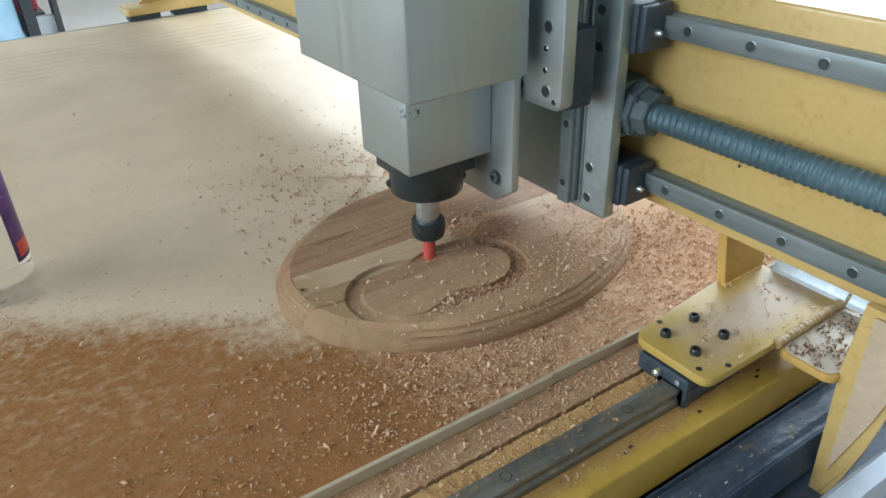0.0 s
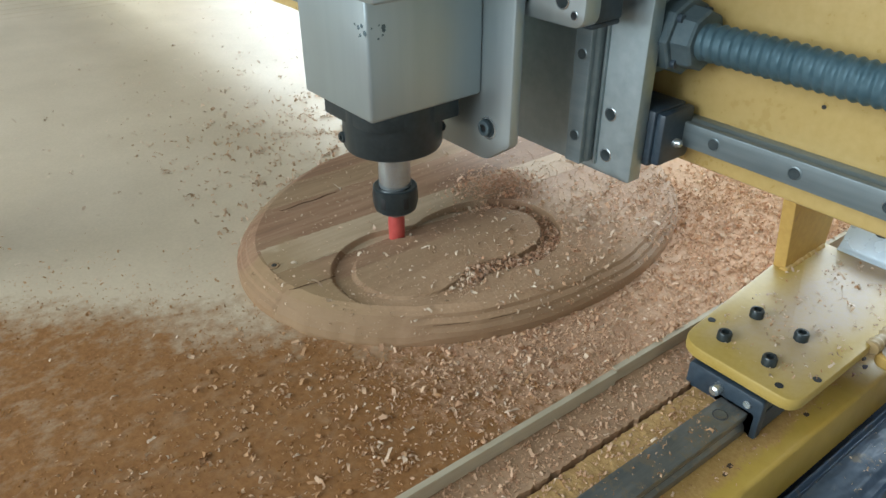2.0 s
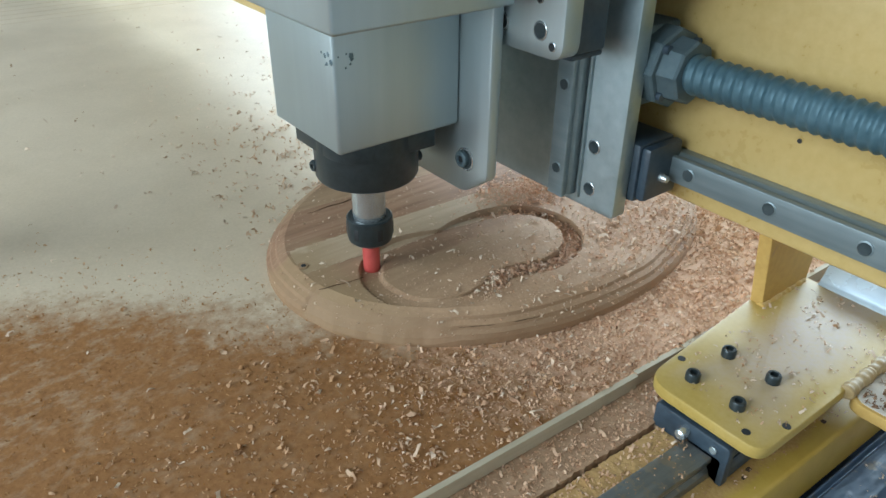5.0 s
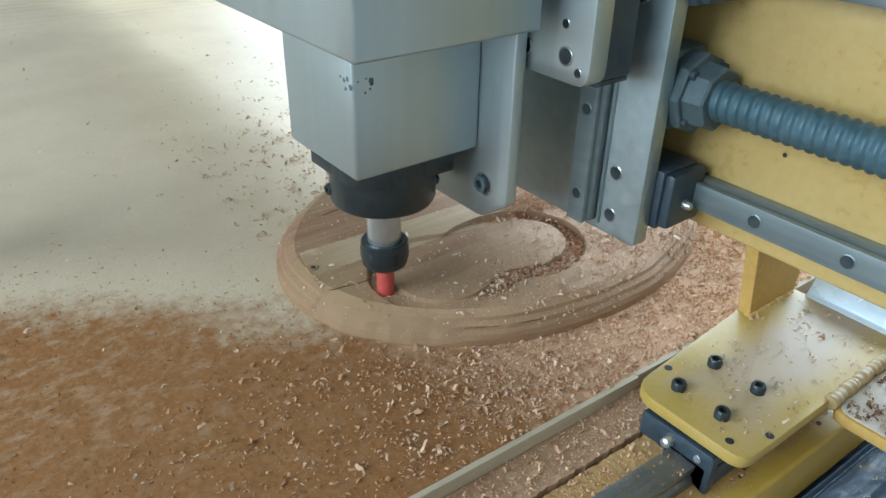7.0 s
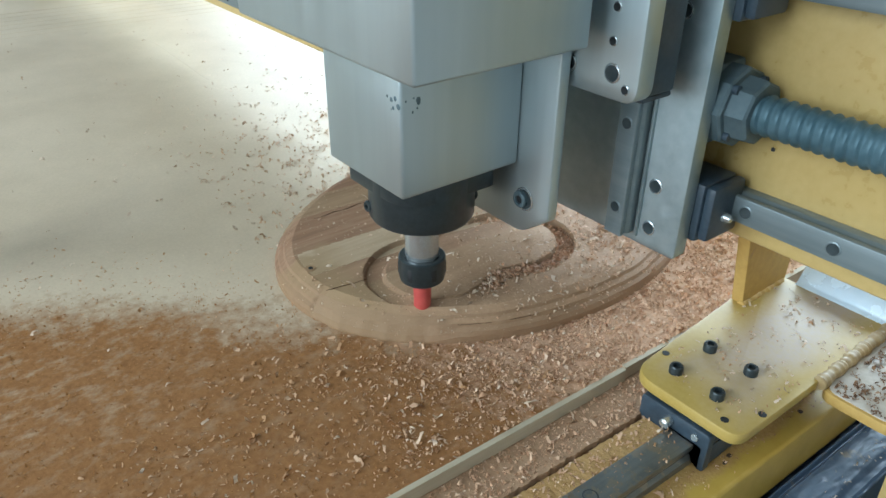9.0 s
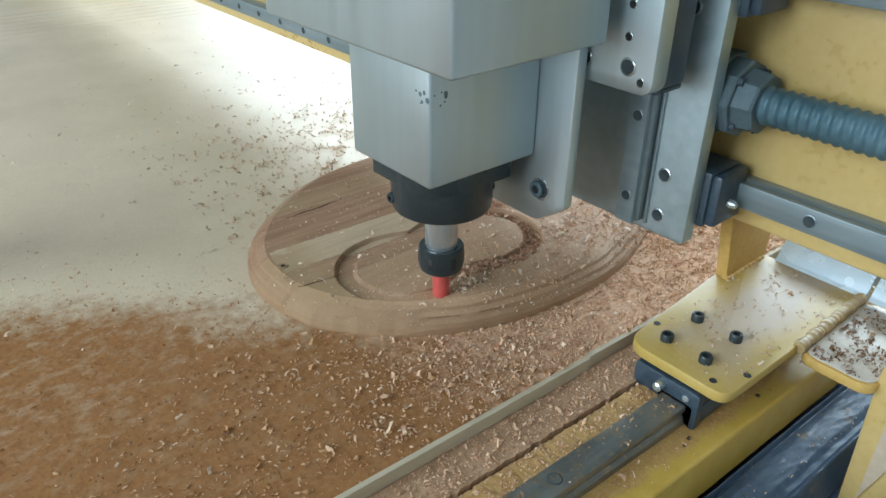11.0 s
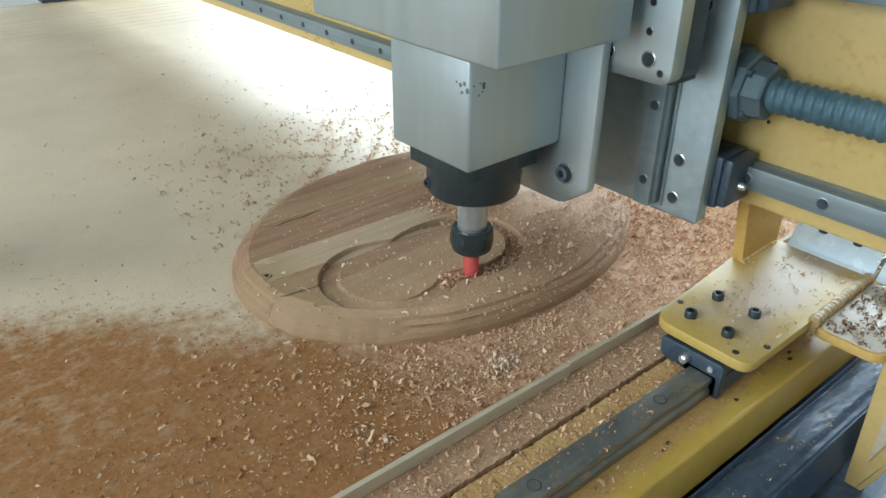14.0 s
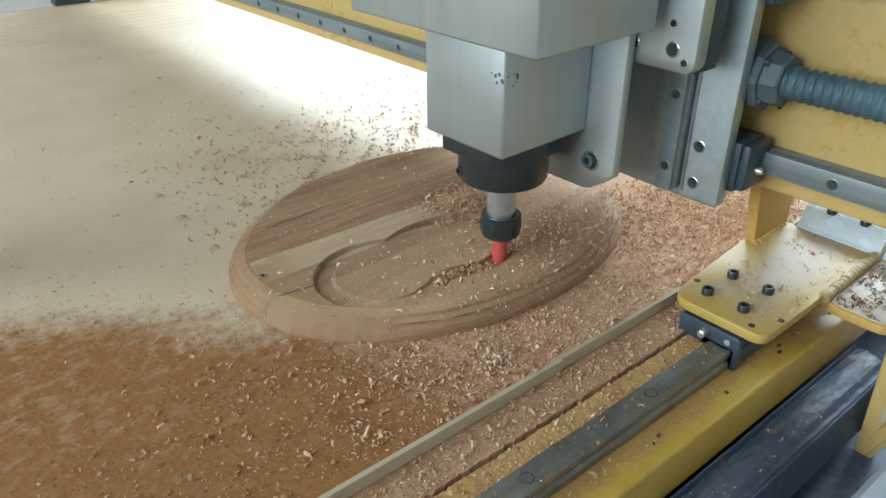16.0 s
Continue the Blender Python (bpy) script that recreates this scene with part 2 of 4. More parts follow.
YELLOW_DULL = surface("dull_yellow_paint", (0.49, 0.30, 0.085), (0.60, 0.39, 0.12), 200, 14, (0.55, 0.7), 0, 0.12, 0.0006, spot=(0.42, 0.26, 0.12), spot_at=0.62, gloss=0.3)
PANEL_BEIGE = surface("plain_beige_panel", (0.42, 0.32, 0.22), (0.54, 0.43, 0.31), 120, 14, (0.5, 0.7), 0, 0.1, 0.0006)
WELD = surface("dusty_painted_weld", (0.30, 0.20, 0.085), (0.46, 0.345, 0.19), 220, 60, (0.4, 0.6), 0, 0.3, 0.0008)
ORANGE_DUST = surface("packed_orange_sawdust", (0.46, 0.265, 0.095), (0.62, 0.395, 0.165), 300, 25, (0.8, 0.9), 0, 0.6, 0.0015)
# bluish lens haze put into both aluminium base colours as a cyan tint
ALU = surface("milled_aluminium", (0.43, 0.505, 0.535), (0.50, 0.575, 0.60), 90, 7, (0.34, 0.5), 0.85, 0.04, 0.0003, stretch=(1, 1, 0.06))
ALU_DARK = surface("worn_machined_aluminium", (0.31, 0.39, 0.42), (0.44, 0.515, 0.54), 120, 10, (0.38, 0.55), 0.85, 0.06, 0.0003, spot=(0.40, 0.31, 0.24), spot_at=0.68)
STEEL = surface("ground_rail_steel", (0.16, 0.205, 0.22), (0.25, 0.295, 0.31), 150, 12, (0.30, 0.46), 0.40, 0.03, 0.0003, stretch=(0.06, 1, 1))
STEEL_DUSTY = surface("dusty_rail_steel", (0.15, 0.157, 0.150), (0.29, 0.295, 0.278), 190, 26, (0.25, 0.5), 0.6, 0.14, 0.0005, stretch=(1, 0.12, 1), spot=(0.27, 0.235, 0.18), spot_scale=110, spot_at=0.50)
CHROME = surface("polished_shaft_steel", (0.46, 0.51, 0.53), (0.58, 0.62, 0.63), 120, 20, (0.2, 0.3), 0.75, 0.0)
# the screw's bluish reflection and haze are put into its base colour
SCREW = surface("blue_tinted_ballscrew_steel", (0.055, 0.115, 0.145), (0.115, 0.195, 0.235), 160, 14, (0.45, 0.6), 0.35, 0.05, 0.0003)
NUT_GREY = surface("dusty_grey_cast_housing", (0.07, 0.112, 0.132), (0.13, 0.178, 0.198), 140, 16, (0.5, 0.7), 0.35, 0.15, 0.0005, spot=(0.35, 0.27, 0.2), spot_at=0.62)
# both blacks raised and tinted teal to carry the haze over dark parts
BLACK = surface("black_oxide_steel", (0.022, 0.032, 0.036), (0.046, 0.060, 0.066), 220, 18, (0.27, 0.33), 0.3, 0.0, 0.0002, spot=(0.07, 0.06, 0.05), spot_at=0.82)
BLOCK = surface("black_bearing_plastic", (0.024, 0.040, 0.058), (0.052, 0.078, 0.104), 220, 18, (0.35, 0.5), 0, 0.06, 0.0003, spot=(0.2, 0.14, 0.1), spot_at=0.68)
# near-black flat colour; on discs and slots it stands in for shaded depth
HOLE = surface("dark_bore", (0.012, 0.014, 0.016), (0.03, 0.032, 0.034), 200, 20, (0.5, 0.7), 0.2, 0)
GREY_BORE = surface("grey_bore", (0.024, 0.036, 0.040), (0.062, 0.077, 0.082), 200, 90, (0.5, 0.7), 0.1, 0, gloss=0.25)
RED = surface("red_coated_carbide", (0.47, 0.065, 0.055), (0.58, 0.10, 0.085), 200, 40, (0.3, 0.42), 0, 0.03, 0.0003)
BROWN_SPECK = surface("dark_brown_speck", (0.045, 0.028, 0.016), (0.10, 0.062, 0.034), 300, 60, (0.6, 0.8), 0, 0.2, 0.0004)
SPLIT = surface("dark_timber_split", (0.05, 0.026, 0.014), (0.12, 0.066, 0.036), 300, 60, (0.8, 0.9), 0, 0.2, 0.0004, gloss=0.2)
# sky reflection put into the guard sheet's pale blue base colour
TIN = surface("sky_tinted_bent_sheet", (0.52, 0.66, 0.80), (0.66, 0.78, 0.88), 60, 14, (0.2, 0.34), 0.25, 0.08, 0.0006, spot=(0.30, 0.24, 0.18), spot_at=0.70)
# bluish sky highlights lifted into the black plastic's base colour; spots are dust
CHAIN = surface("black_cable_cover_plastic", (0.030, 0.058, 0.100), (0.085, 0.128, 0.190), 130, 18, (0.34, 0.60), 0, 0.25, 0.0010, spot=(0.17, 0.145, 0.12), spot_scale=55, spot_at=0.57, gloss=0.42)
BED = dusty_board("worn_fibreboard", (0.56, 0.45, 0.31), (0.69, 0.565, 0.41), (0.232, 0.096, 0.028), (0.375, 0.172, 0.060))
EDGE = surface("sawn_board_edge", (0.45, 0.375, 0.26), (0.56, 0.48, 0.35), 260, 16, (0.6, 0.8), 0, 0.12, 0.0006, stretch=(1, 0.1, 1))
LEDGE = surface("sawdust_covered_ledge", (0.42, 0.255, 0.15), (0.60, 0.395, 0.245), 330, 20, (0.75, 0.9), 0, 0.5, 0.0012)
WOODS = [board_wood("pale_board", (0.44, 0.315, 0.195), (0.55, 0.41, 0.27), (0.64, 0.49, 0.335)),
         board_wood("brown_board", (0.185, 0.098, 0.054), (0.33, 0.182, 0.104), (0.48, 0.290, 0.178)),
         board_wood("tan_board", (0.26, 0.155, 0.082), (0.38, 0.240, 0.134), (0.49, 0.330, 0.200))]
FLAKES = flake_mat("wood_shavings", ((0.0, (0.61, 0.365, 0.225)), (0.5, (0.71, 0.465, 0.30)), (0.92, (0.78, 0.55, 0.38)), (1.0, (0.85, 0.68, 0.52))))
FLAKES_DARK = flake_mat("dark_shavings", ((0.0, (0.13, 0.07, 0.04)), (0.6, (0.24, 0.14, 0.085)), (1.0, (0.42, 0.28, 0.18))))
FLAKES_SPECK = flake_mat("brown_specks", ((0.0, (0.40, 0.275, 0.175)), (0.3, (0.60, 0.45, 0.33)), (1.0, (0.78, 0.64, 0.50))))
FLAKES_ORANGE = flake_mat("rust_orange_dust", ((0.0, (0.58, 0.32, 0.19)), (0.6, (0.70, 0.45, 0.295)), (1.0, (0.80, 0.58, 0.43))))
FLAKES_MID = flake_mat("tan_shavings", ((0.0, (0.45, 0.24, 0.11)), (0.5, (0.58, 0.35, 0.195)), (0.9, (0.68, 0.46, 0.30)), (1.0, (0.80, 0.63, 0.47))))
FLAKES_TAN = flake_mat("fine_tan_dust", ((0.0, (0.50, 0.33, 0.205)), (0.8, (0.64, 0.45, 0.31)), (1.0, (0.78, 0.60, 0.45))))
FLAKES_PALE = flake_mat("pale_shavings", ((0.0, (0.66, 0.48, 0.33)), (1.0, (0.84, 0.70, 0.55))))
FLAKES_RUST = flake_mat("rust_brown_dust_grains", ((0.0, (0.29, 0.125, 0.035)), (0.6, (0.40, 0.19, 0.065)), (1.0, (0.50, 0.28, 0.125))))
SLATE = surface("blue_grey_painted_sheet", (0.36, 0.44, 0.55), (0.48, 0.56, 0.66), 60, 10, (0.35, 0.5), 0.1, 0.1, 0.001)
CONCRETE = surface("pale_concrete", (0.50, 0.46, 0.42), (0.62, 0.58, 0.54), 40, 1.2, (0.55, 0.75), 0, 0.1, 0.002)
PLASTER = surface("limewashed_wall", (0.62, 0.60, 0.56), (0.74, 0.72, 0.68), 30, 1.1, (0.8, 0.9), 0, 0.1, 0.003)
ROOFING = surface("sheet_roof", (0.30, 0.31, 0.31), (0.40, 0.41, 0.41), 12, 1.0, (0.5, 0.7), 0.2, 0.05, 0.003)
FRAME_STEEL = surface("dark_machine_frame", (0.05, 0.055, 0.06), (0.09, 0.095, 0.10), 60, 5, (0.5, 0.7), 0.2, 0.05, 0.001)
DRUM = surface("pale_blue_plastic", (0.20, 0.36, 0.46), (0.30, 0.46, 0.56), 20, 3, (0.35, 0.5), 0, 0.05, 0.002)
RED_PLASTIC = surface("faded_red_plastic", (0.25, 0.03, 0.05), (0.35, 0.05, 0.07), 20, 3, (0.4, 0.55), 0, 0.03, 0.001)
WHITE_PANEL = surface("white_painted_board", (0.60, 0.66, 0.70), (0.72, 0.76, 0.79), 20, 3, (0.5, 0.6), 0, 0.03, 0.001)
BOTTLE = clear_mat("clear_bottle_plastic", (0.93, 0.97, 0.98), 0.06, 1.45)
LABEL = surface("purple_printed_film", (0.055, 0.012, 0.10), (0.11, 0.03, 0.17), 60, 30, (0.3, 0.4), 0, 0, spot=(0.45, 0.36, 0.52), spot_scale=60, spot_at=0.62)
LABEL_RED = surface("red_printed_film", (0.55, 0.05, 0.03), (0.65, 0.08, 0.05), 60, 30, (0.3, 0.4), 0, 0)

# ---- building helpers ----
BASES = {}
TRIM = [Vector((0, 0, 0))]  # offset of the group of parts being built


def thing(name, base, label, category, group="", kind=""):
    ob = new(name)
    ob.location = base
    BASES[ob] = Vector(base)
    return tagged(ob, label, category, group, kind)


def link_mesh(name, bm, material, smooth=True):
    me = bpy.data.meshes.new(name)
    bm.to_mesh(me)
    bm.free()
    me.materials.append(material)
    if smooth:
        me.polygons.foreach_set("use_smooth", [True] * len(me.polygons))
        me.set_sharp_from_angle(angle=radians(32))
    return me


def part(name, bm, material, parent, label="", smooth=True):
    """One mesh under a thing or a part; the bmesh is given in the world's metres at rest."""
    base = BASES[parent]
    bmesh.ops.translate(bm, verts=bm.verts, vec=TRIM[0] - base)
    ob = new(name, link_mesh(name, bm, material, smooth))
    ob.parent = parent
    BASES[ob] = base
    return tagged(ob, label)


def solid(name, bm, material, label="", category="", kind="", group="", smooth=True):
    return tagged(new(name, link_mesh(name, bm, material, smooth)), label, category, group, kind)


def join(*bms):
    out = bms[0]
    for b in bms[1:]:
        me = bpy.data.meshes.new("joined")
        b.to_mesh(me)
        b.free()
        out.from_mesh(me)
        bpy.data.meshes.remove(me)
    return out


def box(x0, x1, y0, y1, z0, z1, bevel=0.0, seg=2):
    bm = bmesh.new()
    bmesh.ops.create_cube(bm, size=1)
    for v in bm.verts:
        v.co = Vector((x0 if v.co.x < 0 else x1, y0 if v.co.y < 0 else y1, z0 if v.co.z < 0 else z1))
    if bevel:
        bmesh.ops.bevel(bm, geom=bm.edges[:], offset=bevel, segments=seg, affect="EDGES", profile=0.5)
    return bm


AXES = {"x": Matrix.Rotation(radians(90), 4, "Y"), "y": Matrix.Rotation(radians(-90), 4, "X"), "z": Matrix.Identity(4)}


def turned(centre, axis, profile, seg=40):
    """A turned solid: profile rows are (distance along the axis, radius)."""
    bm = bmesh.new()
    rings = []
    for h, r in profile:
        rings.append([bm.verts.new((r * math.cos(2 * math.pi * i / seg), r * math.sin(2 * math.pi * i / seg), h)) for i in range(seg)])
    for a, b in zip(rings, rings[1:]):
        for i in range(seg):
            bm.faces.new((a[i], a[(i + 1) % seg], b[(i + 1) % seg], b[i]))
    bm.faces.new(rings[0][::-1])
    bm.faces.new(rings[-1])
    bmesh.ops.transform(bm, matrix=Matrix.Translation(centre) @ AXES[axis], verts=bm.verts)
    bmesh.ops.recalc_face_normals(bm, faces=bm.faces)
    return bm


def slab(outline, axis, a, b, bevel=0.0):
    """A plate: a 2D outline pushed from a to b along an axis (x: outline in y,z; y: in x,z; z: in x,y)."""
    def place(p, h):
        return {"x": (h, p[0], p[1]), "y": (p[0], h, p[1]), "z": (p[0], p[1], h)}[axis]
    bm = bmesh.new()
    lo, hi = [bm.verts.new(place(p, a)) for p in outline], [bm.verts.new(place(p, b)) for p in outline]
    n = len(outline)
    caps = [bm.faces.new(lo), bm.faces.new(hi)]
    for i in range(n):
        bm.faces.new((lo[i], lo[(i + 1) % n], hi[(i + 1) % n], hi[i]))
    bmesh.ops.recalc_face_normals(bm, faces=bm.faces)
    if bevel:
        rim = {e for f in caps for e in f.edges}
        bmesh.ops.bevel(bm, geom=list(rim), offset=bevel, segments=2, affect="EDGES", profile=0.5)
    return bm


def rounded(points, radius, seg=5):
    """A polygon with its corners rounded; radius: one number or one for each corner."""
    out, n = [], len(points)
    for i, p in enumerate(points):
        r = radius[i] if isinstance(radius, (list, tuple)) else radius
        p, q, s = Vector(p), Vector(points[i - 1]), Vector(points[(i + 1) % n])
        if r <= 0:
            out.append(tuple(p))
            continue
        a, b = p + (q - p).normalized() * r, p + (s - p).normalized() * r
        for k in range(seg + 1):
            t = k / seg
            out.append(tuple(a * (1 - t) ** 2 + p * 2 * t * (1 - t) + b * t * t))
    return out


def cap_screw(parent, centre, axis, r=0.0065, h=0.008, out=1, finish=None):
    """A hexagon-socket screw: knurled head standing out along the axis, with its dark socket."""
    head = turned(centre, axis, ((0, r), (out * h * 0.8, r), (out * h, r * 0.86), (out * h, r * 0.55), (out * h * 0.5, r * 0.5)), 24)
    ob = part("cap_screw", head, finish or BLACK, parent, "socket head screw")
    c = Vector(centre) + {"x": Vector((1, 0, 0)), "y": Vector((0, 1, 0)), "z": Vector((0, 0, 1))}[axis] * (out * h * 0.52)
    part("socket", turned(c, axis, ((0, r * 0.48), (out * 0.0004, r * 0.48)), 6), HOLE, ob)
    return ob


def bored_hole(parent, centre, axis, r, out=1, rim=None, floor=None, name="bolt_hole"):
    """A counterbored hole drawn on the surface: a bright chamfer ring standing a hair proud round a disc whose dark
    colour stands in for shade.
    """
    o, r = out, r * 0.86
    ring = turned(centre, axis, ((-o * 0.001, r * 1.24), (o * 0.0002, r * 1.24), (o * 0.0005, r * 1.04), (-o * 0.0006, r * 0.97)), 28)
    ob = part(name, ring, rim or CHROME, parent)
    part("bore", turned(Vector(centre) + {"x": Vector((1, 0, 0)), "y": Vector((0, 1, 0)), "z": Vector((0, 0, 1))}[axis] * (o * 0.0006), axis,
                        ((-o * 0.0003, r * 0.97), (0, r * 0.97), (-o * 0.00025, r * 0.5)), 24), floor or HOLE, ob)
    return ob

# ---- the workshop ----
solid("floor", box(-9, 5, -6, 8, -1.05, -0.85), CONCRETE, "pale concrete workshop floor", "floor", "structure")
# assumed, unseen roof and walls that keep light out except at the openings
solid("ceiling", box(-7.2, 4.2, -3.7, 2.4, 3.2, 3.35), ROOFING, "assumed grey sheet roof closing off the workshop", "ceiling", "structure")
solid("wall_west", box(-7.2, -7.0, -3.7, 2.4, -0.85, 3.2), PLASTER, "assumed pale wall closing off the workshop", "wall", "structure")
solid("wall_east", box(4.0, 4.2, -3.7, 2.4, -0.85, 3.2), PLASTER, "assumed pale wall closing off the workshop", "wall", "structure")
# inferred door, its head and sides sized to shape the bed's light
solid("wall_north", join(box(-7.0, -5.6, 2.2, 2.4, -0.85, 3.2), box(1.0, 4.0, 2.2, 2.4, -0.85, 3.2), box(-5.6, 1.0, 2.2, 2.4, 1.31, 3.2)),
      PLASTER, "pale wall with a wide open shutter door", "wall", "structure")
# unseen wall; its gap only lets the added fill lamp through
solid("wall_south", join(box(-7.0, -2.4, -3.7, -3.5, -0.85, 3.2), box(1.2, 4.0, -3.7, -3.5, -0.85, 3.2), box(-2.4, 1.2, -3.7, -3.5, 2.7, 3.2)),
      PLASTER, "assumed pale wall with a gap for the fill lamp", "wall", "structure")

# ---- the machine's bed ----
SIDE = Matrix.Translation((0, 0.1, 0)) @ Matrix.Rotation(radians(-1.8), 4, "Z") @ Matrix.Translation((0, -0.1, 0))
Y0, Y1 = -1.3, 1.5


def askew(bm):
    bmesh.ops.transform(bm, matrix=SIDE, verts=bm.verts)
    return bm


bed = thing("router_bed", (0, 0, -0.03), "worn tan fibreboard router bed on a steel frame, drifted with sawdust", "machine bed")
part("spoilboard", askew(join(slab(((-1.015, Y0), (0.2205, Y0), (0.2205, 0.1335), (-1.015, 0.1335)), "z", -0.0105, 0.0),
                              slab(((-1.015, 0.1336), (0.2190, 0.1336), (0.2190, Y1), (-1.015, Y1)), "z", -0.0105, 0.0))), BED, bed, "tan fibreboard top sheet", smooth=False)
part("board_edge", askew(box(0.2174, 0.2214, Y0, 0.1333, -0.0103, 0.0005, 0.0004)), EDGE, bed, "pale sawn board edge", smooth=False)
part("board_edge", askew(box(0.2159, 0.2199, 0.1343, Y1, -0.0103, 0.0005, 0.0004)), EDGE, bed, "pale sawn board edge", smooth=False)
for i in range(6):
    x = -1.219 + i * 0.034
    part("bed_slat", askew(slab(((x, Y0), (x + 0.0318, Y0), (x + 0.0318, Y1), (x, Y1)), "z", -0.0105, 0.0, 0.0008)), BED, bed, smooth=False)
part("bed_slat", askew(slab(((-1.385, Y0), (-1.2225, Y0), (-1.2225, Y1), (-1.385, Y1)), "z", -0.0105, 0.0, 0.0008)), BED, bed, smooth=False)
part("ledge", askew(box(-1.385, 0.2480, Y0, Y1, -0.0250, -0.0108, 0.0003)), LEDGE, bed, "sawdust-covered lower board", smooth=False)


def crust(x0, x1, z0, z1, seed, rag, lump, y0=-0.62, y1=0.85, ny=1300, nx=9, dome=0.0016):
    """A run of packed dust with crumbling edges: x wanders at both sides, the top is lumpy."""
    bm = bmesh.new()
    rows = []
    for i in range(ny + 1):
        y = y0 + (y1 - y0) * i / ny
        a = x0 + rag * (noise.noise((seed, y * 260, 0)) + 0.6 * noise.noise((seed, y * 640, 3)))
        b = x1 + 0.6 * rag * (noise.noise((seed + 5, y * 300, 0)) + 0.8 * noise.noise((seed + 5, y * 110, 0)))
        row = [bm.verts.new((a, y, z0))]
        for j in range(nx + 1):
            x = a + (b - a) * j / nx
            sag = dome * (abs(2 * j / nx - 1) ** 4)
            row.append(bm.verts.new((x, y, z1 - sag + lump * (noise.noise((x * 220, y * 150, seed)) + 0.7 * noise.noise((x * 600, y * 600, seed))))))
        row.append(bm.verts.new((b, y, z0)))
        rows.append(row)
    for p, q in zip(rows, rows[1:]):
        for j in range(len(p) - 1):
            bm.faces.new((p[j], p[j + 1], q[j + 1], q[j]))
    bmesh.ops.recalc_face_normals(bm, faces=bm.faces)
    return bm


part("ledge_crust", askew(crust(0.2436, 0.2496, -0.0250, -0.0106, 3.0, 0.0022, 0.0004, dome=0.0002)), LEDGE, bed, "crumbling dust along the lower board")
part("filler_strip", askew(crust(0.2521, 0.2700, -0.0256, -0.0120, 8.0, 0.0012, 0.0008, dome=0.0008)), ORANGE_DUST, bed, "packed orange sawdust strip beside the rail")
part("under_frame", join(box(-1.385, 0.245, -1.2, 1.4, -0.16, -0.0255), *[box(x, x + 0.09, y, y + 0.09, -0.85, -0.16) for x in (-1.33, 0.15) for y in (-1.15, 1.25)]),
     FRAME_STEEL, bed, "dark steel machine frame", smooth=False)


def side_beam(sign, inner, label):
    """The yellow tube along one side of the bed, with its linear rail; sign 1: outwards is +x."""
    def span(a, b):
        return (inner + a, inner + b) if sign > 0 else (inner - b, inner - a)
    ob = thing("side_beam", (inner, 0.1, -0.08), label, "machine beam")
    x0, x1 = span(0.0038, 0.0690)
    part("tube", askew(box(x0, x1, Y0, Y1, -0.0700, -0.0255, 0.003, 3)), YELLOW_DUSTY, ob, "dusty yellow painted steel tube")
    x0, x1 = span(0.022, 0.042)
    m = (x0 + x1) / 2
    section = rounded([(x0, -0.0255), (x0, -0.0195), (x0 + 0.0022, -0.0160), (x0 + 0.0004, -0.0117), (x0 + 0.0004, -0.0075),
                       (x1 - 0.0004, -0.0075), (x1 - 0.0004, -0.0117), (x1 - 0.0022, -0.0160), (x1, -0.0195), (x1, -0.0255)], 0.0007, 2)
    rail = part("linear_rail", askew(slab(section, "y", Y0, Y1)), STEEL_DUSTY, ob, "dusty ground steel linear rail")
    for k in range(-4, 9):
        p = SIDE @ Vector((m, 0.0365 + k * 0.125, -0.0076))
        bored_hole(rail, p, "z", 0.0046, rim=FRAME_STEEL, floor=STEEL_DUSTY)
    for k in range(-4, 9):
        p = SIDE @ Vector((inner + sign * (0.0545 + 0.003 * math.sin(k * 2.3)), 0.1400 + k * 0.054 + (k % 3) * 0.031, -0.0254))
        chip = turned((0, 0, 0), "z", ((-0.001, 0.0018), (0.0003, 0.0016 + 0.0005 * (k % 2))), 9)
        for v in chip.verts:
            v.co.x, v.co.y = v.co.x * (0.7 + 0.5 * abs(noise.noise((k * 3.1, v.co.y * 900, 0)))), v.co.y * (1.2 + noise.noise((v.co.x * 900, k * 1.7, 4)))
        bmesh.ops.translate(chip, verts=chip.verts, vec=p)
        part("dark_speck", chip, BROWN_SPECK, ob)
    return ob


side_beam(1, 0.2487, "yellow painted side beam with a dusty steel rail")
side_beam(-1, -1.390, "yellow painted far side beam with a steel rail")

# drip tray and covered cable chain outside the beam
tray = thing("cable_chain", (0.36, 0.1, -0.1), "black plastic cable chain in a tray, dusted with shavings", "cable chain")
part("carrier", askew(box(0.3185, 0.3520, Y0, 0.42, -0.118, -0.0905)), CHAIN, tray)
part("tray_floor", askew(box(0.24, 0.43, Y0, Y1, -0.125, -0.118)), CHAIN, tray)
# unseen dark backing added so no bright gap shows under the tube
part("gap_backing", askew(box(0.262, 0.300, Y0, Y1, -0.118, -0.0705)), CHAIN, tray)
part("tray_lip", askew(slab([(0.404, -0.118), (0.404, -0.058), (0.4095, -0.0505), (0.425, -0.049), (0.425, -0.118)], "y", Y0, Y1, 0.001)), SLATE, tray, "blue-grey painted tray lip")


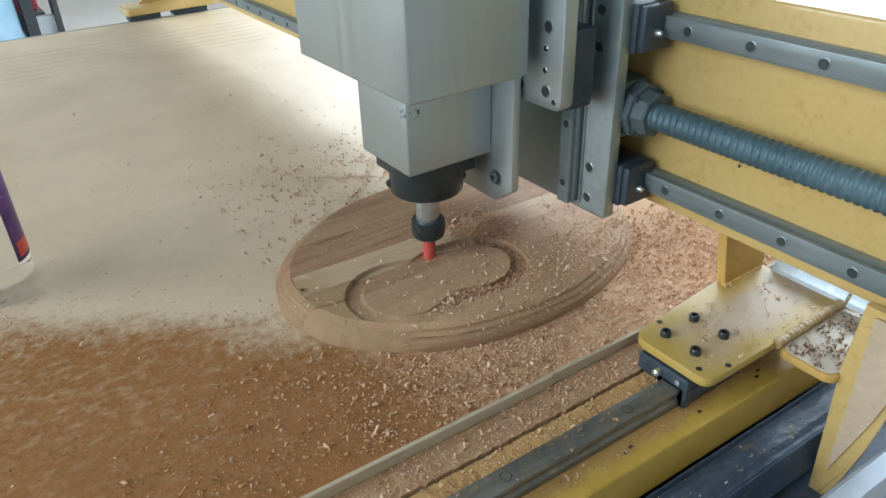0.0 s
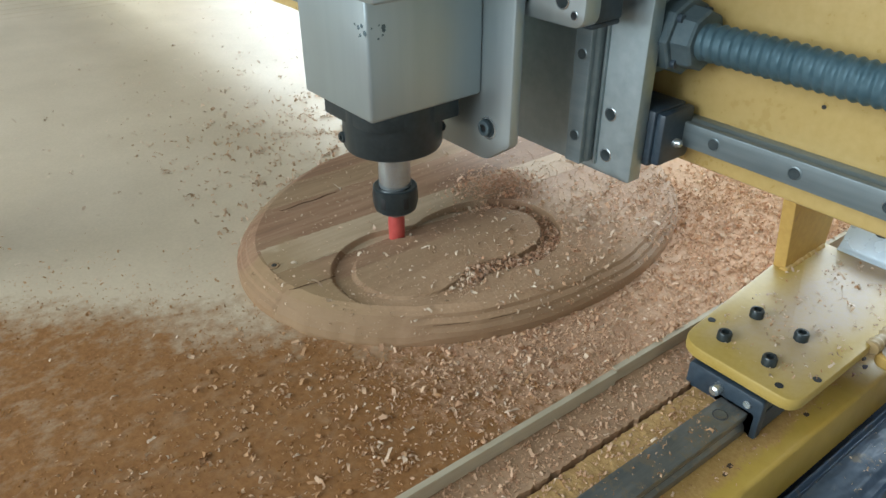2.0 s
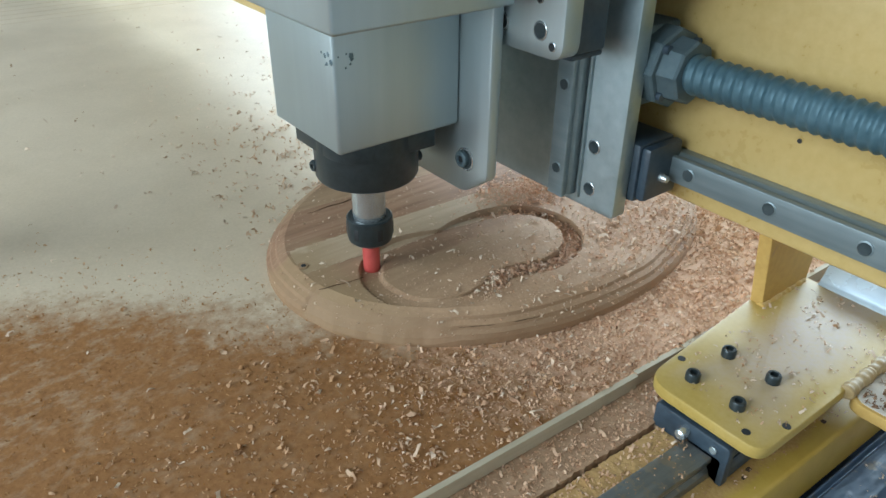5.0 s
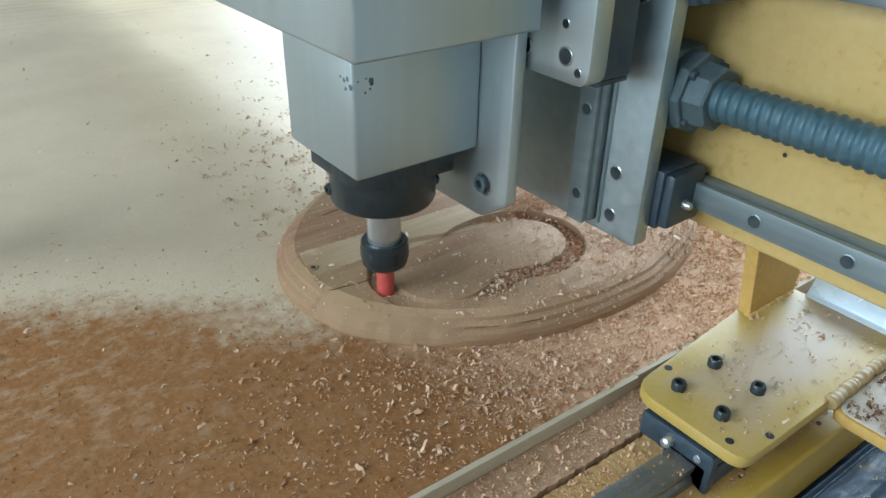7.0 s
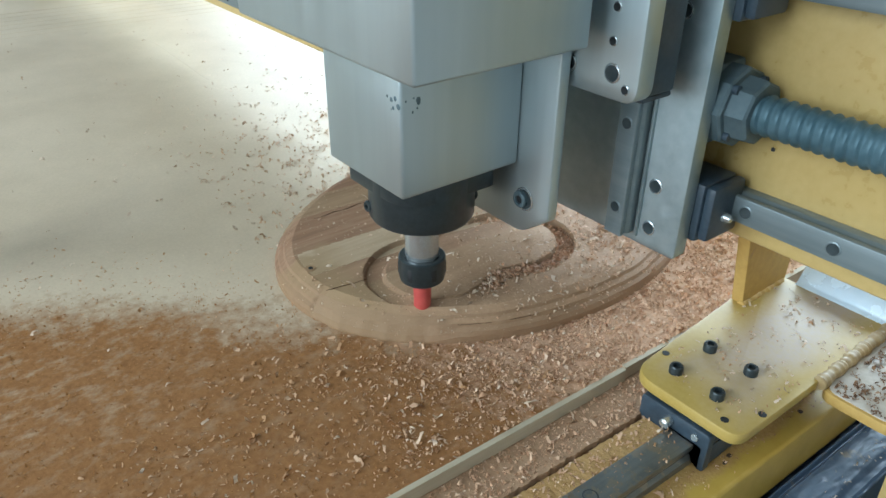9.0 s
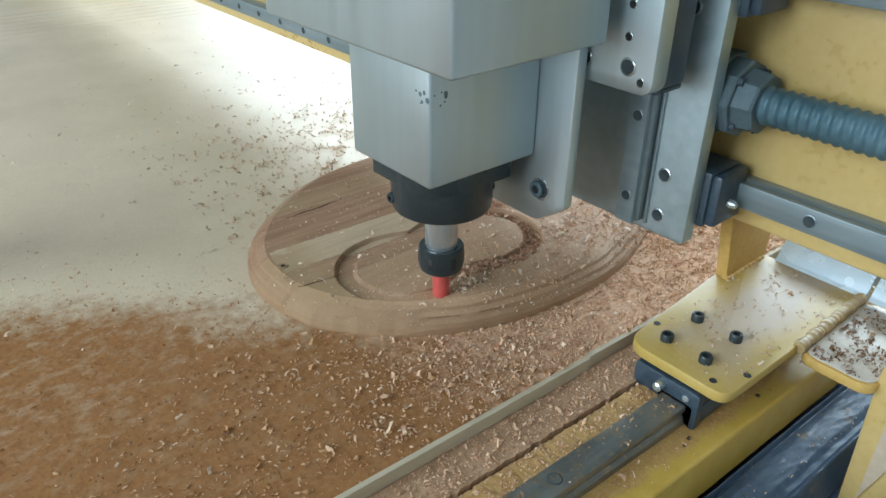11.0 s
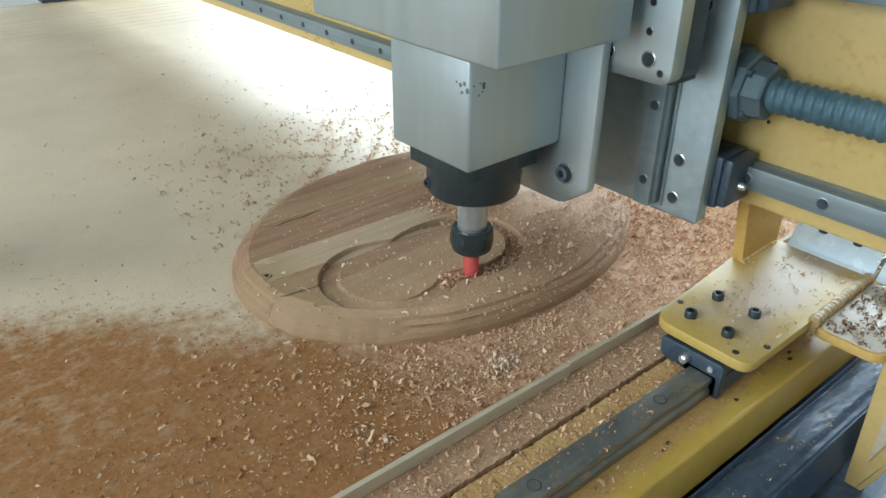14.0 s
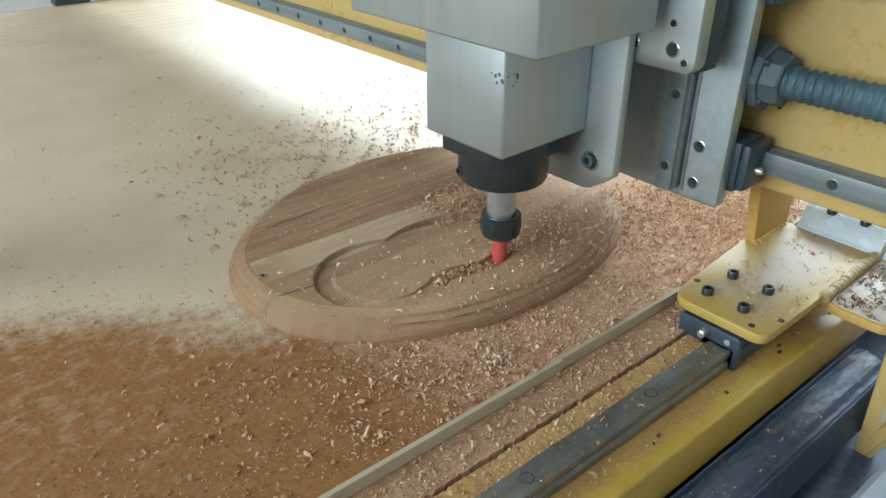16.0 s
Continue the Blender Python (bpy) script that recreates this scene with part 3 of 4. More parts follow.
def wrinkled_sheet():
    """Black plastic sheet laid over the chain, creased across and sagging to the outside."""
    nx, ny = 64, 300
    ribs = [(0.0, -0.0125), (0.03, -0.0035), (0.055, 0.0), (0.08, -0.0010), (0.105, -0.0055), (0.13, -0.0058), (0.17, -0.0022), (0.30, -0.0018), (0.45, -0.0030),
            (0.58, -0.0050), (0.66, -0.0085), (0.73, -0.0095), (0.79, -0.0052), (0.82, -0.0045), (0.85, -0.0070), (0.90, -0.0180), (1.0, -0.0330)]
    bm = bmesh.new()
    grid = []
    for i in range(ny + 1):
        y = -0.55 + 0.972 * i / ny
        row = []
        for j in range(nx + 1):
            f = j / nx
            x = 0.3185 + 0.0465 * f
            g = f + 0.018 * noise.noise((y * 9, 3.0, f * 2)) * math.sin(math.pi * f)
            z = -0.0662 + float(np.interp(g, [r[0] for r in ribs], [r[1] for r in ribs]))
            z += 0.0012 * noise.noise((x * 60 + y * 20, y * 16, 1.0)) + 0.0012 * (1 - abs(noise.noise((x * 130 - y * 26, y * 30, 5.0)))) * min(1.0, f * 4)
            z += 0.0006 * noise.noise((x * 300, y * 190, 7.0))
            row.append(bm.verts.new((x, y, z)))
        grid.append(row)
    for a, b in zip(grid, grid[1:]):
        for j in range(nx):
            bm.faces.new((a[j], a[j + 1], b[j + 1], b[j]))
    ext = bmesh.ops.extrude_face_region(bm, geom=bm.faces[:])
    bmesh.ops.translate(bm, verts=[v for v in ext["geom"] if isinstance(v, bmesh.types.BMVert)], vec=(0, 0, -0.0015))
    bmesh.ops.recalc_face_normals(bm, faces=bm.faces)
    return bm


part("sheet", askew(wrinkled_sheet()), CHAIN, tray, "creased black plastic sheet")

# ---- the wooden plaque ----
PC, PA, PB, PROT = (0.0027, 0.1896), 0.1604, 0.2123, radians(2.5)
TOP = 0.0218
PATH = [(0.0197, 0.1362), (0.0242, 0.1167), (0.0185, 0.0982), (0.0143, 0.0787), (0.0180, 0.0589), (0.0291, 0.0425), (0.0470, 0.0312), (0.0671, 0.0297),
        (0.0866, 0.0351), (0.1012, 0.0485), (0.1095, 0.0720), (0.1076, 0.0954), (0.1004, 0.1139), (0.1040, 0.1330), (0.1099, 0.1517), (0.1079, 0.1706),
        (0.0990, 0.1900), (0.0820, 0.2040), (0.0600, 0.2085), (0.0390, 0.2010), (0.0250, 0.1830), (0.0190, 0.1600)]


def closed_curve(pts, n):
    p, out = np.array(pts), []
    for i in range(len(p)):
        a, b, c, d = p[i - 1], p[i], p[(i + 1) % len(p)], p[(i + 2) % len(p)]
        for k in range(n):
            t = k / n
            out.append(0.5 * (2 * b + (c - a) * t + (2 * a - 5 * b + 4 * c - d) * t * t + (3 * b - a - 3 * c + d) * t ** 3))
    return np.array(out)


GROOVE = closed_curve(PATH, 10)
# the cut's floor below the top: shallower where shavings have been pressed in on the operator's side
FLOOR = 0.0050 + 0.0016 * np.clip((GROOVE[:, 1] - 0.13) / 0.04, 0, 1) - 0.0042 * np.exp(-(np.hypot(GROOVE[:, 0] - 0.098, GROOVE[:, 1] - 0.058) / 0.034) ** 2) - 0.0022 * np.exp(-(np.hypot(GROOVE[:, 0] - 0.102, GROOVE[:, 1] - 0.115) / 0.03) ** 2)
FLOOR = FLOOR - 0.0020 * np.exp(-(np.hypot(GROOVE[:, 0] - 0.020, GROOVE[:, 1] - 0.115) / 0.035) ** 2) - 0.0016 * np.exp(-(np.hypot(GROOVE[:, 0] - 0.050, GROOVE[:, 1] - 0.030) / 0.03) ** 2)
EDGE_PROFILE = [(0.0, 0.0), (0.0, 0.0056), (0.0014, 0.0092), (0.0041, 0.0114), (0.0053, 0.0142), (0.0089, 0.0164), (0.0102, 0.0188), (0.0135, 0.0204), (0.0170, TOP)]


def to_plaque(x, y):
    c, s = math.cos(PROT), math.sin(PROT)
    return (x - PC[0]) * c + (y - PC[1]) * s, -(x - PC[0]) * s + (y - PC[1]) * c


def plaque_z(x, y, wob=True):
    """Heights of the plaque's surface, and which points lie on it."""
    x, y = np.asarray(x, float), np.asarray(y, float)
    u, v = to_plaque(x, y)
    r = np.hypot(u / PA, v / PB)
    inset = (1 - r) * np.hypot(u, v) / np.maximum(r, 1e-6) * 0.96
    z = np.interp(inset, [p[0] for p in EDGE_PROFILE], [p[1] for p in EDGE_PROFILE])
    d = np.full(x.shape, 9.0)
    depth = np.zeros(x.shape)
    for (gx, gy), fl in zip(GROOVE, FLOOR):
        q = np.hypot(x - gx, y - gy)
        depth = np.where(q < d, fl, depth)
        d = np.minimum(d, q)
    cut = np.clip((0.0082 - d) / 0.0013, 0, 1)
    z = z - depth * cut
    return z, inset > 0


def make_plaque():
    ob = thing("wooden_plaque", (PC[0], PC[1], 0), "oval wooden plaque of glued boards with a carved groove", "plaque")
    seg, c, s = 560, math.cos(PROT), math.sin(PROT)
    insets = [p[0] for p in EDGE_PROFILE]
    zs = [p[1] for p in EDGE_PROFILE]
    rings = []
    th = np.arange(seg) * 2 * math.pi / seg
    # slightly broken moulding, as cut by a worn tool
    chip = np.array([1.4 * noise.noise((4 * math.cos(t), 4 * math.sin(t), 0.3)) for t in th])
    fine = np.array([noise.noise((16 * math.cos(t), 16 * math.sin(t), 4.3)) for t in th])
    # at the operator's end the moulding broke away: one board slopes raggedly to the rim
    deg = (np.degrees(th) + 180) % 360 - 180
    torn = np.clip((deg + 84 + 1.5 * fine) / 1.5, 0, 1) * np.clip((-44 + 4 * chip - deg) / 5, 0, 1)
    slope = [0.0, 0.0018, 0.0062, 0.0108, 0.0128, 0.0168, 0.0181, 0.0202, TOP]
    ragged = np.array([noise.noise((11 * math.cos(t), 11 * math.sin(t), 9.3)) + 0.5 * noise.noise((27 * math.cos(t), 27 * math.sin(t), 2.3)) for t in th])
    for i, (ins, z) in enumerate(zip(insets, zs)):
        k = 0 if i < 2 else 1
        off = ins + k * (0.0018 * chip + 0.0007 * fine) * (1 - torn) + torn * (0.0013 if i < 4 else 0.0003) * ragged
        rings.append((np.maximum(PA - off, 0), np.maximum(PB - off, 0), z + (slope[i] - z) * torn))
    for j in range(1, 118):
        f = 1 - j / 118
        rings.append(((PA - 0.0170) * f, (PB - 0.0170) * f, None))
    X, Y, Z = [], [], []
    for a, b, z in rings:
        u, v = a * np.cos(th), b * np.sin(th)
        x, y = PC[0] + u * c - v * s, PC[1] + u * s + v * c
        zz = z + np.zeros(seg) if z is not None else plaque_z(x, y)[0]
        X.append(x), Y.append(y), Z.append(zz)
    X, Y, Z = np.array(X), np.array(Y), np.array(Z)
    # boards lie at a slight angle to the oval
    edges = [-0.2, -0.118, -0.084, -0.058, -0.0265, 0.0100, 0.0400, 0.098, 0.2]
    kinds = [1, 2, 1, 1, 0, 1, 2, 2]
    across = X - 0.055 * Y
    lift = np.array([0.0, 0.0001, 0.0, 0.0002, 0.0002, 0.0, 0.0001, 0.0])
    n = len(rings)
    noise_row = fine[None, :]
    fx = (across[:-1] + across[1:]) / 2
    wavy = fx + 0.0030 * ragged[None, :] * (fx > 0.025) * (Y[:-1] < 0.02) + 0.008 * np.clip((0.01 - Y[:-1]) / 0.03, 0, 1) * (fx > 0.02)
    for b in range(len(kinds)):
        bm = bmesh.new()
        made = {}

        def vert(i, j):
            key = (i, j % seg)
            if key not in made:
                made[key] = bm.verts.new((X[i, j % seg], Y[i, j % seg], Z[i, j % seg] + (lift[b] if i > 7 else 0)))
            return made[key]
        here = (wavy >= edges[b]) & (wavy < edges[b + 1])
        # the pale board stops short of the moulding, which its brown neighbour carries
        ring = np.arange(fx.shape[0])[:, None]
        pale = (fx >= edges[4]) & (fx < edges[5]) & (ring < 9 + 3 * (noise_row > 0)) & (Y[:-1] < 0.1)
        here = here & ~pale if b == 4 else here | pale if b == 5 else here
        sel = np.argwhere(here)
        for i, j in sel:
            bm.faces.new((vert(i, j), vert(i, j + 1), vert(i + 1, j + 1), vert(i + 1, j)))
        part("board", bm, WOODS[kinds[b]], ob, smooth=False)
    # dark ribbons: one painted over the moulding step's shaded crease; splits round the torn board's end and in a brown
    # board
    def split(name, line, width, label):
        bm, prev = bmesh.new(), None
        for i, (x, y, z) in enumerate(line):
            (xa, ya, _), (xb, yb, _) = line[max(i - 1, 0)], line[min(i + 1, len(line) - 1)]
            d = math.hypot(xb - xa, yb - ya)
            taper = width * math.sin(math.pi * (i + 0.3) / (len(line) - 0.4)) * (0.75 + 0.6 * noise.noise((x * 240, y * 240, 1)))
            nx, ny = -(yb - ya) / d * taper, (xb - xa) / d * taper
            pair = [bm.verts.new((x + nx, y + ny, z)), bm.verts.new((x, y, z + 0.0003)), bm.verts.new((x - nx, y - ny, z))]
            if prev:
                for k in range(2):
                    bm.faces.new((prev[k], prev[k + 1], pair[k + 1], pair[k]))
            prev = pair
        part(name, bm, SPLIT, ob, label)

    def on_rim(deg0, deg1, inset, n, rise):
        out = []
        for i in range(n + 1):
            t = radians(deg0 + (deg1 - deg0) * i / n)
            a, b = PA - inset - 0.0006 * noise.noise((t * 20, 0, 0)), PB - inset - 0.0006 * noise.noise((t * 20, 0, 0))
            u, v = a * math.cos(t), b * math.sin(t)
            out.append((PC[0] + u * c - v * s, PC[1] + u * s + v * c, float(np.interp(inset, insets, zs)) + rise))
        return out
    split("split", on_rim(-43, -24, 0.0047, 40, 0.0006), 0.0006, "dark line along the moulding's step")
    across_torn = [(0.0415, 0.0270), (0.0398, 0.0150), (0.0385, 0.0040), (0.0372, -0.0030), (0.0352, -0.0072)]
    split("split", [(x + 0.0008 * math.sin(k * 2.1), y, TOP + 0.0006) for k, (x, y) in enumerate(across_torn)], 0.0006, "ragged joint of the torn board")
    split("split", [(-0.0721 + 0.0008 * math.sin(k * 1.3), 0.042 + 0.0056 * k, TOP + 0.0006) for k in range(11)], 0.0007, "dark split along the grain")
    # a knot with its dark eye
    part("knot", turned((0.0004, -0.0012, TOP + 0.0006), "z", ((0, 0.0048), (0.0005, 0.0042), (0.0003, 0.0024)), 18), WOODS[1], ob, "dark knot in the pale board")
    part("knot", turned((0.0009, -0.0008, TOP + 0.0010), "z", ((0, 0.0021), (0.0003, 0.0018)), 12), HOLE, ob)
    return ob


make_plaque()

# ---- the gantry ----
gantry = thing("gantry", (0.28, 0.27, 0.0), "yellow steel gantry beam with linear rails and a ballscrew", "gantry")
FY = 0.3145
TRIM[0] = Vector((-0.0037, 0.0010, -0.0055))
GX0, GX1 = -1.44, 0.46
part("beam", slab(rounded([(FY, 0.0845), (0.385, 0.0845), (0.385, 0.2935), (FY, 0.2935)], 0.004, 3), "x", GX0, GX1), YELLOW, gantry, "yellow painted steel beam")


def beam_rail(zc):
    y0, y1 = 0.2970, FY
    sec = rounded([(y1, zc - 0.010), (y1, zc + 0.010), (y0 + 0.0095, zc + 0.010), (y0 + 0.0065, zc + 0.0078), (y0 + 0.003, zc + 0.0096), (y0, zc + 0.0090),
                   (y0, zc - 0.0090), (y0 + 0.003, zc - 0.0096), (y0 + 0.0065, zc - 0.0078), (y0 + 0.0095, zc - 0.010)], 0.0006, 2)
    rail = part("linear_rail", slab(sec, "x", GX0 + 0.05, GX1 - 0.02), STEEL, gantry, "ground steel linear rail")
    for k in range(-26, 4):
        bored_hole(rail, (0.2443 + k * 0.06, y0 - 0.0002, zc), "y", 0.0046, out=-1, rim=STEEL, floor=GREY_BORE)
    return rail


beam_rail(0.1140)
beam_rail(0.2610)


def ballscrew():
    """A rolled screw: one sheet wound with its round-bottomed thread."""
    pitch, r, seg = 0.0068, 0.0131, 20
    x0, x1, step = -1.30, 0.455, 0.0068 / 6
    bm = bmesh.new()
    prev, n = None, int((x1 - x0) / step)
    for i in range(n + 1):
        ring = []
        for j in range(seg):
            a = 2 * math.pi * j / seg
            ph = (i * step / pitch - j / seg) % 1.0
            rr = r - 0.0008 * (1 - math.cos(2 * math.pi * ph))
            ring.append(bm.verts.new((x0 + i * step, 0.2925 + rr * math.cos(a), 0.1835 + rr * math.sin(a))))
        if prev:
            for j in range(seg):
                bm.faces.new((prev[j], prev[(j + 1) % seg], ring[(j + 1) % seg], ring[j]))
        prev = ring
    bmesh.ops.recalc_face_normals(bm, faces=bm.faces)
    return bm


part("ballscrew", ballscrew(), SCREW, gantry, "blue-grey rolled ballscrew")
part("screw_bearing", box(-1.34, -1.29, 0.268, FY, 0.160, 0.208, 0.003), BLOCK, gantry)
for k in range(3):
    part("dark_speck", turned((0.2435 - k * 0.41, FY - 0.0003, 0.155 + 0.01 * k), "y", ((0, 0.0016), (0.0006, 0.0016)), 7), HOLE, gantry)

# near carriage: plate on its bearing block, upright and gusset
TRIM[0] = Vector((-0.0037, -0.0010, -0.0038))
PZ0, PZ1 = 0.0116, 0.0206
part("carriage_plate", slab(rounded([(0.2395, 0.2072), (0.3205, 0.2072), (0.3240, 0.398), (0.2262, 0.398)], [0.018, 0.012, 0.004, 0.004], 6), "z", PZ0, PZ1, 0.0016),
     YELLOW_FILM, gantry, "yellow carriage plate with a film of dust and painted sheen")
for x, y in ((0.2589, 0.2671), (0.2589, 0.2288), (0.2905, 0.2288), (0.2905, 0.2671)):
    cap_screw(gantry, (x, y, PZ1), "z", 0.0047, 0.0058)
for x, y in ((0.2405, 0.2400), (0.3033, 0.2152), (0.3150, 0.238)):
    part("screw_hole", turned((x + 0.002, y, PZ1), "z", ((-0.001, 0.0026), (0.0003, 0.0026)), 14), HOLE, gantry)
part("upright", slab([(0.3360, PZ1 - 0.001), (0.3965, PZ1 - 0.001), (0.3965, 0.0875), (0.3215, 0.0875)], "x", 0.2310, 0.2410, 0.0012), YELLOW_DULL, gantry, "yellow upright plate")
part("weld_bead", turned((0.2402, 0.3340, PZ1 - 0.0012), "y", [(k * 0.0015, 0.0034 + 0.0004 * math.sin(k * 1.4 + math.sin(k * 0.3)) + 0.0004 * math.sin(k * 0.6)) for k in range(40)], 12),
     YELLOW_DULL, gantry, "painted weld at the foot of the upright")
part("weld_bead", turned((0.3230, 0.2965, PZ1 - 0.0020), "y", [(k * 0.0014, 0.0044 + 0.0004 * math.sin(k * 1.55 + math.sin(k * 0.31)) + 0.0005 * math.sin(k * 0.47)) for k in range(86)], 14),
     WELD, gantry, "lumpy dusty weld")
part("outer_plate", slab(rounded([(0.3245, 0.2960), (0.3760, 0.2960), (0.3760, 0.398), (0.3245, 0.398)], [0.010, 0.012, 0.002, 0.002], 4), "z", 0.0075, 0.0155, 0.0012), YELLOW_DULL, gantry, "yellow outer plate")
# added thin sheet; its pale colour carries the outer plate's bluish-white shine
part("shine_sheet", slab(rounded([(0.3262, 0.2985), (0.3742, 0.2985), (0.3742, 0.396), (0.3262, 0.396)], [0.010, 0.012, 0.002, 0.002], 4), "z", 0.0153, 0.0165, 0.0005), PALE_PLATE, gantry, "thin pale sheet painted as the plate's shine")
TRIM[0] = Vector((0, 0, 0))
part("gusset", slab(rounded([(0.3700, 0.0150), (0.3738, 0.0830), (0.46, 0.0830), (0.46, 0.02), (0.4134, -0.0047), (0.4077, -0.0471), (0.3938, -0.1078), (0.3759, -0.1420)], [0.003, 0, 0, 0, 0.006, 0.02, 0.02, 0.004], 4), "y", 0.3060, 0.3140, 0.001), YELLOW, gantry, "yellow gusset plate")
part("gusset_web", slab([(0.3140, -0.12), (0.40, -0.05), (0.40, 0.0800), (0.3140, 0.0800)], "x", 0.3765, 0.3835), YELLOW, gantry)
part("side_panel", slab(rounded([(0.3837, 0.0771), (0.3853, -0.0880), (0.4085, -0.0050), (0.4099, 0.0077), (0.44, 0.0771)], [0.002, 0.003, 0.01, 0.01, 0.002], 4), "y", 0.3036, 0.3058), PANEL_BEIGE, gantry, "pale pinkish panel on the gusset")
TRIM[0] = Vector((-0.0037, -0.0010, -0.0038))


def bearing_block(parent, x0, x1, y0, y1, z0, z1, ends):
    """A linear guide block: dark steel body with plastic end caps and a grease nipple."""
    ob = part("bearing_block", box(x0, x1, y0, y1, z0, z1, 0.0022), BLOCK, parent, "black linear bearing block")
    for bm, mt in ends:
        part("end_cap", bm, mt, ob)
    return ob


# the side rail's block straddles the rail: its end cap and body carry a leg down the outer side
cap_line = rounded([(0.2515, PZ0 - 0.002), (0.3040, PZ0 - 0.002), (0.3040, -0.0205), (0.2994, -0.0205), (0.2994, -0.0030), (0.2740, -0.0030), (0.2740, -0.0092), (0.2515, -0.0092)],
                   [0.003, 0.003, 0.0015, 0.001, 0.0015, 0.0015, 0.001, 0.0025], 3)
blk = bearing_block(gantry, 0.2525, 0.3030, 0.2130, 0.2830, -0.0028, PZ0,
                    [(slab(cap_line, "y", 0.2060, 0.2128, 0.0008), BLOCK), (box(0.2998, 0.3030, 0.2132, 0.2828, -0.0195, -0.0030, 0.0008), BLOCK)])
part("grease_nipple", turned((0.2745, 0.2060, 0.0025), "y", ((-0.007, 0.0018), (-0.006, 0.0034), (-0.003, 0.0038), (0, 0.0038)), 14), CHROME, blk, "bright grease nipple")
part("end_screw", turned((0.2945, 0.2060, 0.0030), "y", ((-0.0018, 0.0022), (-0.0014, 0.0026), (0, 0.0026)), 12), CHROME, blk)

# bent sheet guard bolted across the plate's back
TRIM[0] = Vector((0, 0, 0))
part("guard", slab(rounded([(0.3925, 0.0166), (0.3975, 0.0166), (0.4080, 0.0330), (0.4420, 0.0420), (0.4415, 0.0438), (0.4065, 0.0350), (0.3960, 0.0184)], 0.0016, 3), "x", 0.2470, 0.3215), TIN, gantry, "bent sheet metal guard tinted sky blue")
part("guard", slab(rounded([(0.3920, 0.0155), (0.4000, 0.0155), (0.4160, 0.0430), (0.4130, 0.0445), (0.3955, 0.0180)], 0.0025, 3), "x", 0.3250, 0.3600), TIN, gantry)
for x in (0.2665, 0.2965):
    cap_screw(gantry, (x + 0.003, 0.4090, 0.0338), "z", 0.0046, 0.0055)

# far carriage
TRIM[0] = Vector((-0.018, -0.008, 0.004))
part("far_plate", slab(rounded([(-1.425, 0.190), (-1.345, 0.190), (-1.345, 0.42), (-1.425, 0.42)], 0.012), "z", 0.0125, 0.030, 0.002), YELLOW, gantry)
part("far_block", box(-1.408, -1.362, 0.200, 0.275, -0.006, 0.0125, 0.002), BLOCK, gantry)
part("far_block", box(-1.408, -1.362, 0.310, 0.395, -0.006, 0.0125, 0.002), BLOCK, gantry)
part("far_upright", slab([(0.235, 0.030), (0.385, 0.030), (0.385, 0.0800), (0.30, 0.0800)], "x", -1.41, -1.395), YELLOW, gantry)

# ---- the spindle head ----
head = thing("spindle_head", (0.0197, 0.1362, 0.0), "grey aluminium router spindle head with a red cutter", "spindle")
AX, AY = 0.0197, 0.1362
TRIM[0] = Vector((0, 0, 0))
part("housing", box(-0.0228, 0.0619, 0.0912, 0.1845, 0.1380, 0.2282, 0.0022, 3), ALU, head, "brushed aluminium spindle housing")
part("upper_cover", box(-0.0745, 0.1157, 0.0615, 0.1803, 0.2262, 0.52, 0.0020, 3), ALU, head, "brushed aluminium motor cover")
sm = random.Random(5)
for k in range(12):
    d, zz, rr = 0.002 + sm.random() * 0.011, 0.1915 + sm.random() * 0.009, 0.0006 + 0.0017 * sm.random()
    if k % 2:
        part("scuff", turned((0.06178, 0.0912 + d, zz), "x", ((0, rr), (0.0004, rr * 0.6)), 5), NUT_GREY, head)
    else:
        part("scuff", turned((0.0619 - d, 0.09132, zz), "y", ((0, rr), (-0.0004, rr * 0.6)), 5), NUT_GREY, head)
part("flange", slab(rounded([(-0.0147, 0.1000), (0.0541, 0.1000), (0.0541, 0.1724), (-0.0147, 0.1724)], [0.003, 0.030, 0.004, 0.004], 8), "z", 0.1225, 0.1379, 0.0008), BLACK, head, "black spindle flange")
part("spindle_nose", turned((AX, AY, 0), "z", ((0.1376, 0.0365), (0.1023, 0.0365), (0.0998, 0.0352), (0.0980, 0.0318), (0.0976, 0.0125)), 64), BLACK, head, "black turned spindle nose")
for a in (-24, 156):
    d = Vector((math.sin(radians(a)), -math.cos(radians(a)), 0))
    o = -1 if d.y < 0 else 1
    part("set_screw", turned(Vector((AX, AY, 0.1085)) + d * 0.0345, "y", ((0, 0.0042), (o * 0.0032, 0.0042), (o * 0.0044, 0.0034), (o * 0.0044, 0.0018), (o * 0.0020, 0.0016)), 18), BLACK, head)
part("shaft", turned((AX, AY, 0), "z", ((0.0990, 0.0122), (0.0600, 0.0122), (0.0560, 0.0118)), 40), CHROME, head, "bright steel spindle shaft")
nut = part("collet_nut", turned((AX, AY, 0), "z", ((0.0630, 0.0126), (0.0648, 0.0128), (0.0652, 0.0160), (0.0644, 0.0170), (0.0625, 0.0172), (0.0510, 0.0172), (0.0462, 0.0162), (0.0442, 0.0140), (0.0440, 0.0070)), 48),
           BLACK, head, "black collet nut")
for k in range(6):
    a = k * math.pi / 3 + 0.4
    s = part("nut_slot", box(-0.0022, 0.0022, 0.0160, 0.0174, 0.0505, 0.0600, 0.0006), HOLE, nut)
    s.matrix_local = Matrix.Rotation(a, 4, "Z") @ Matrix.Translation((0.0197, 0.1362, 0))
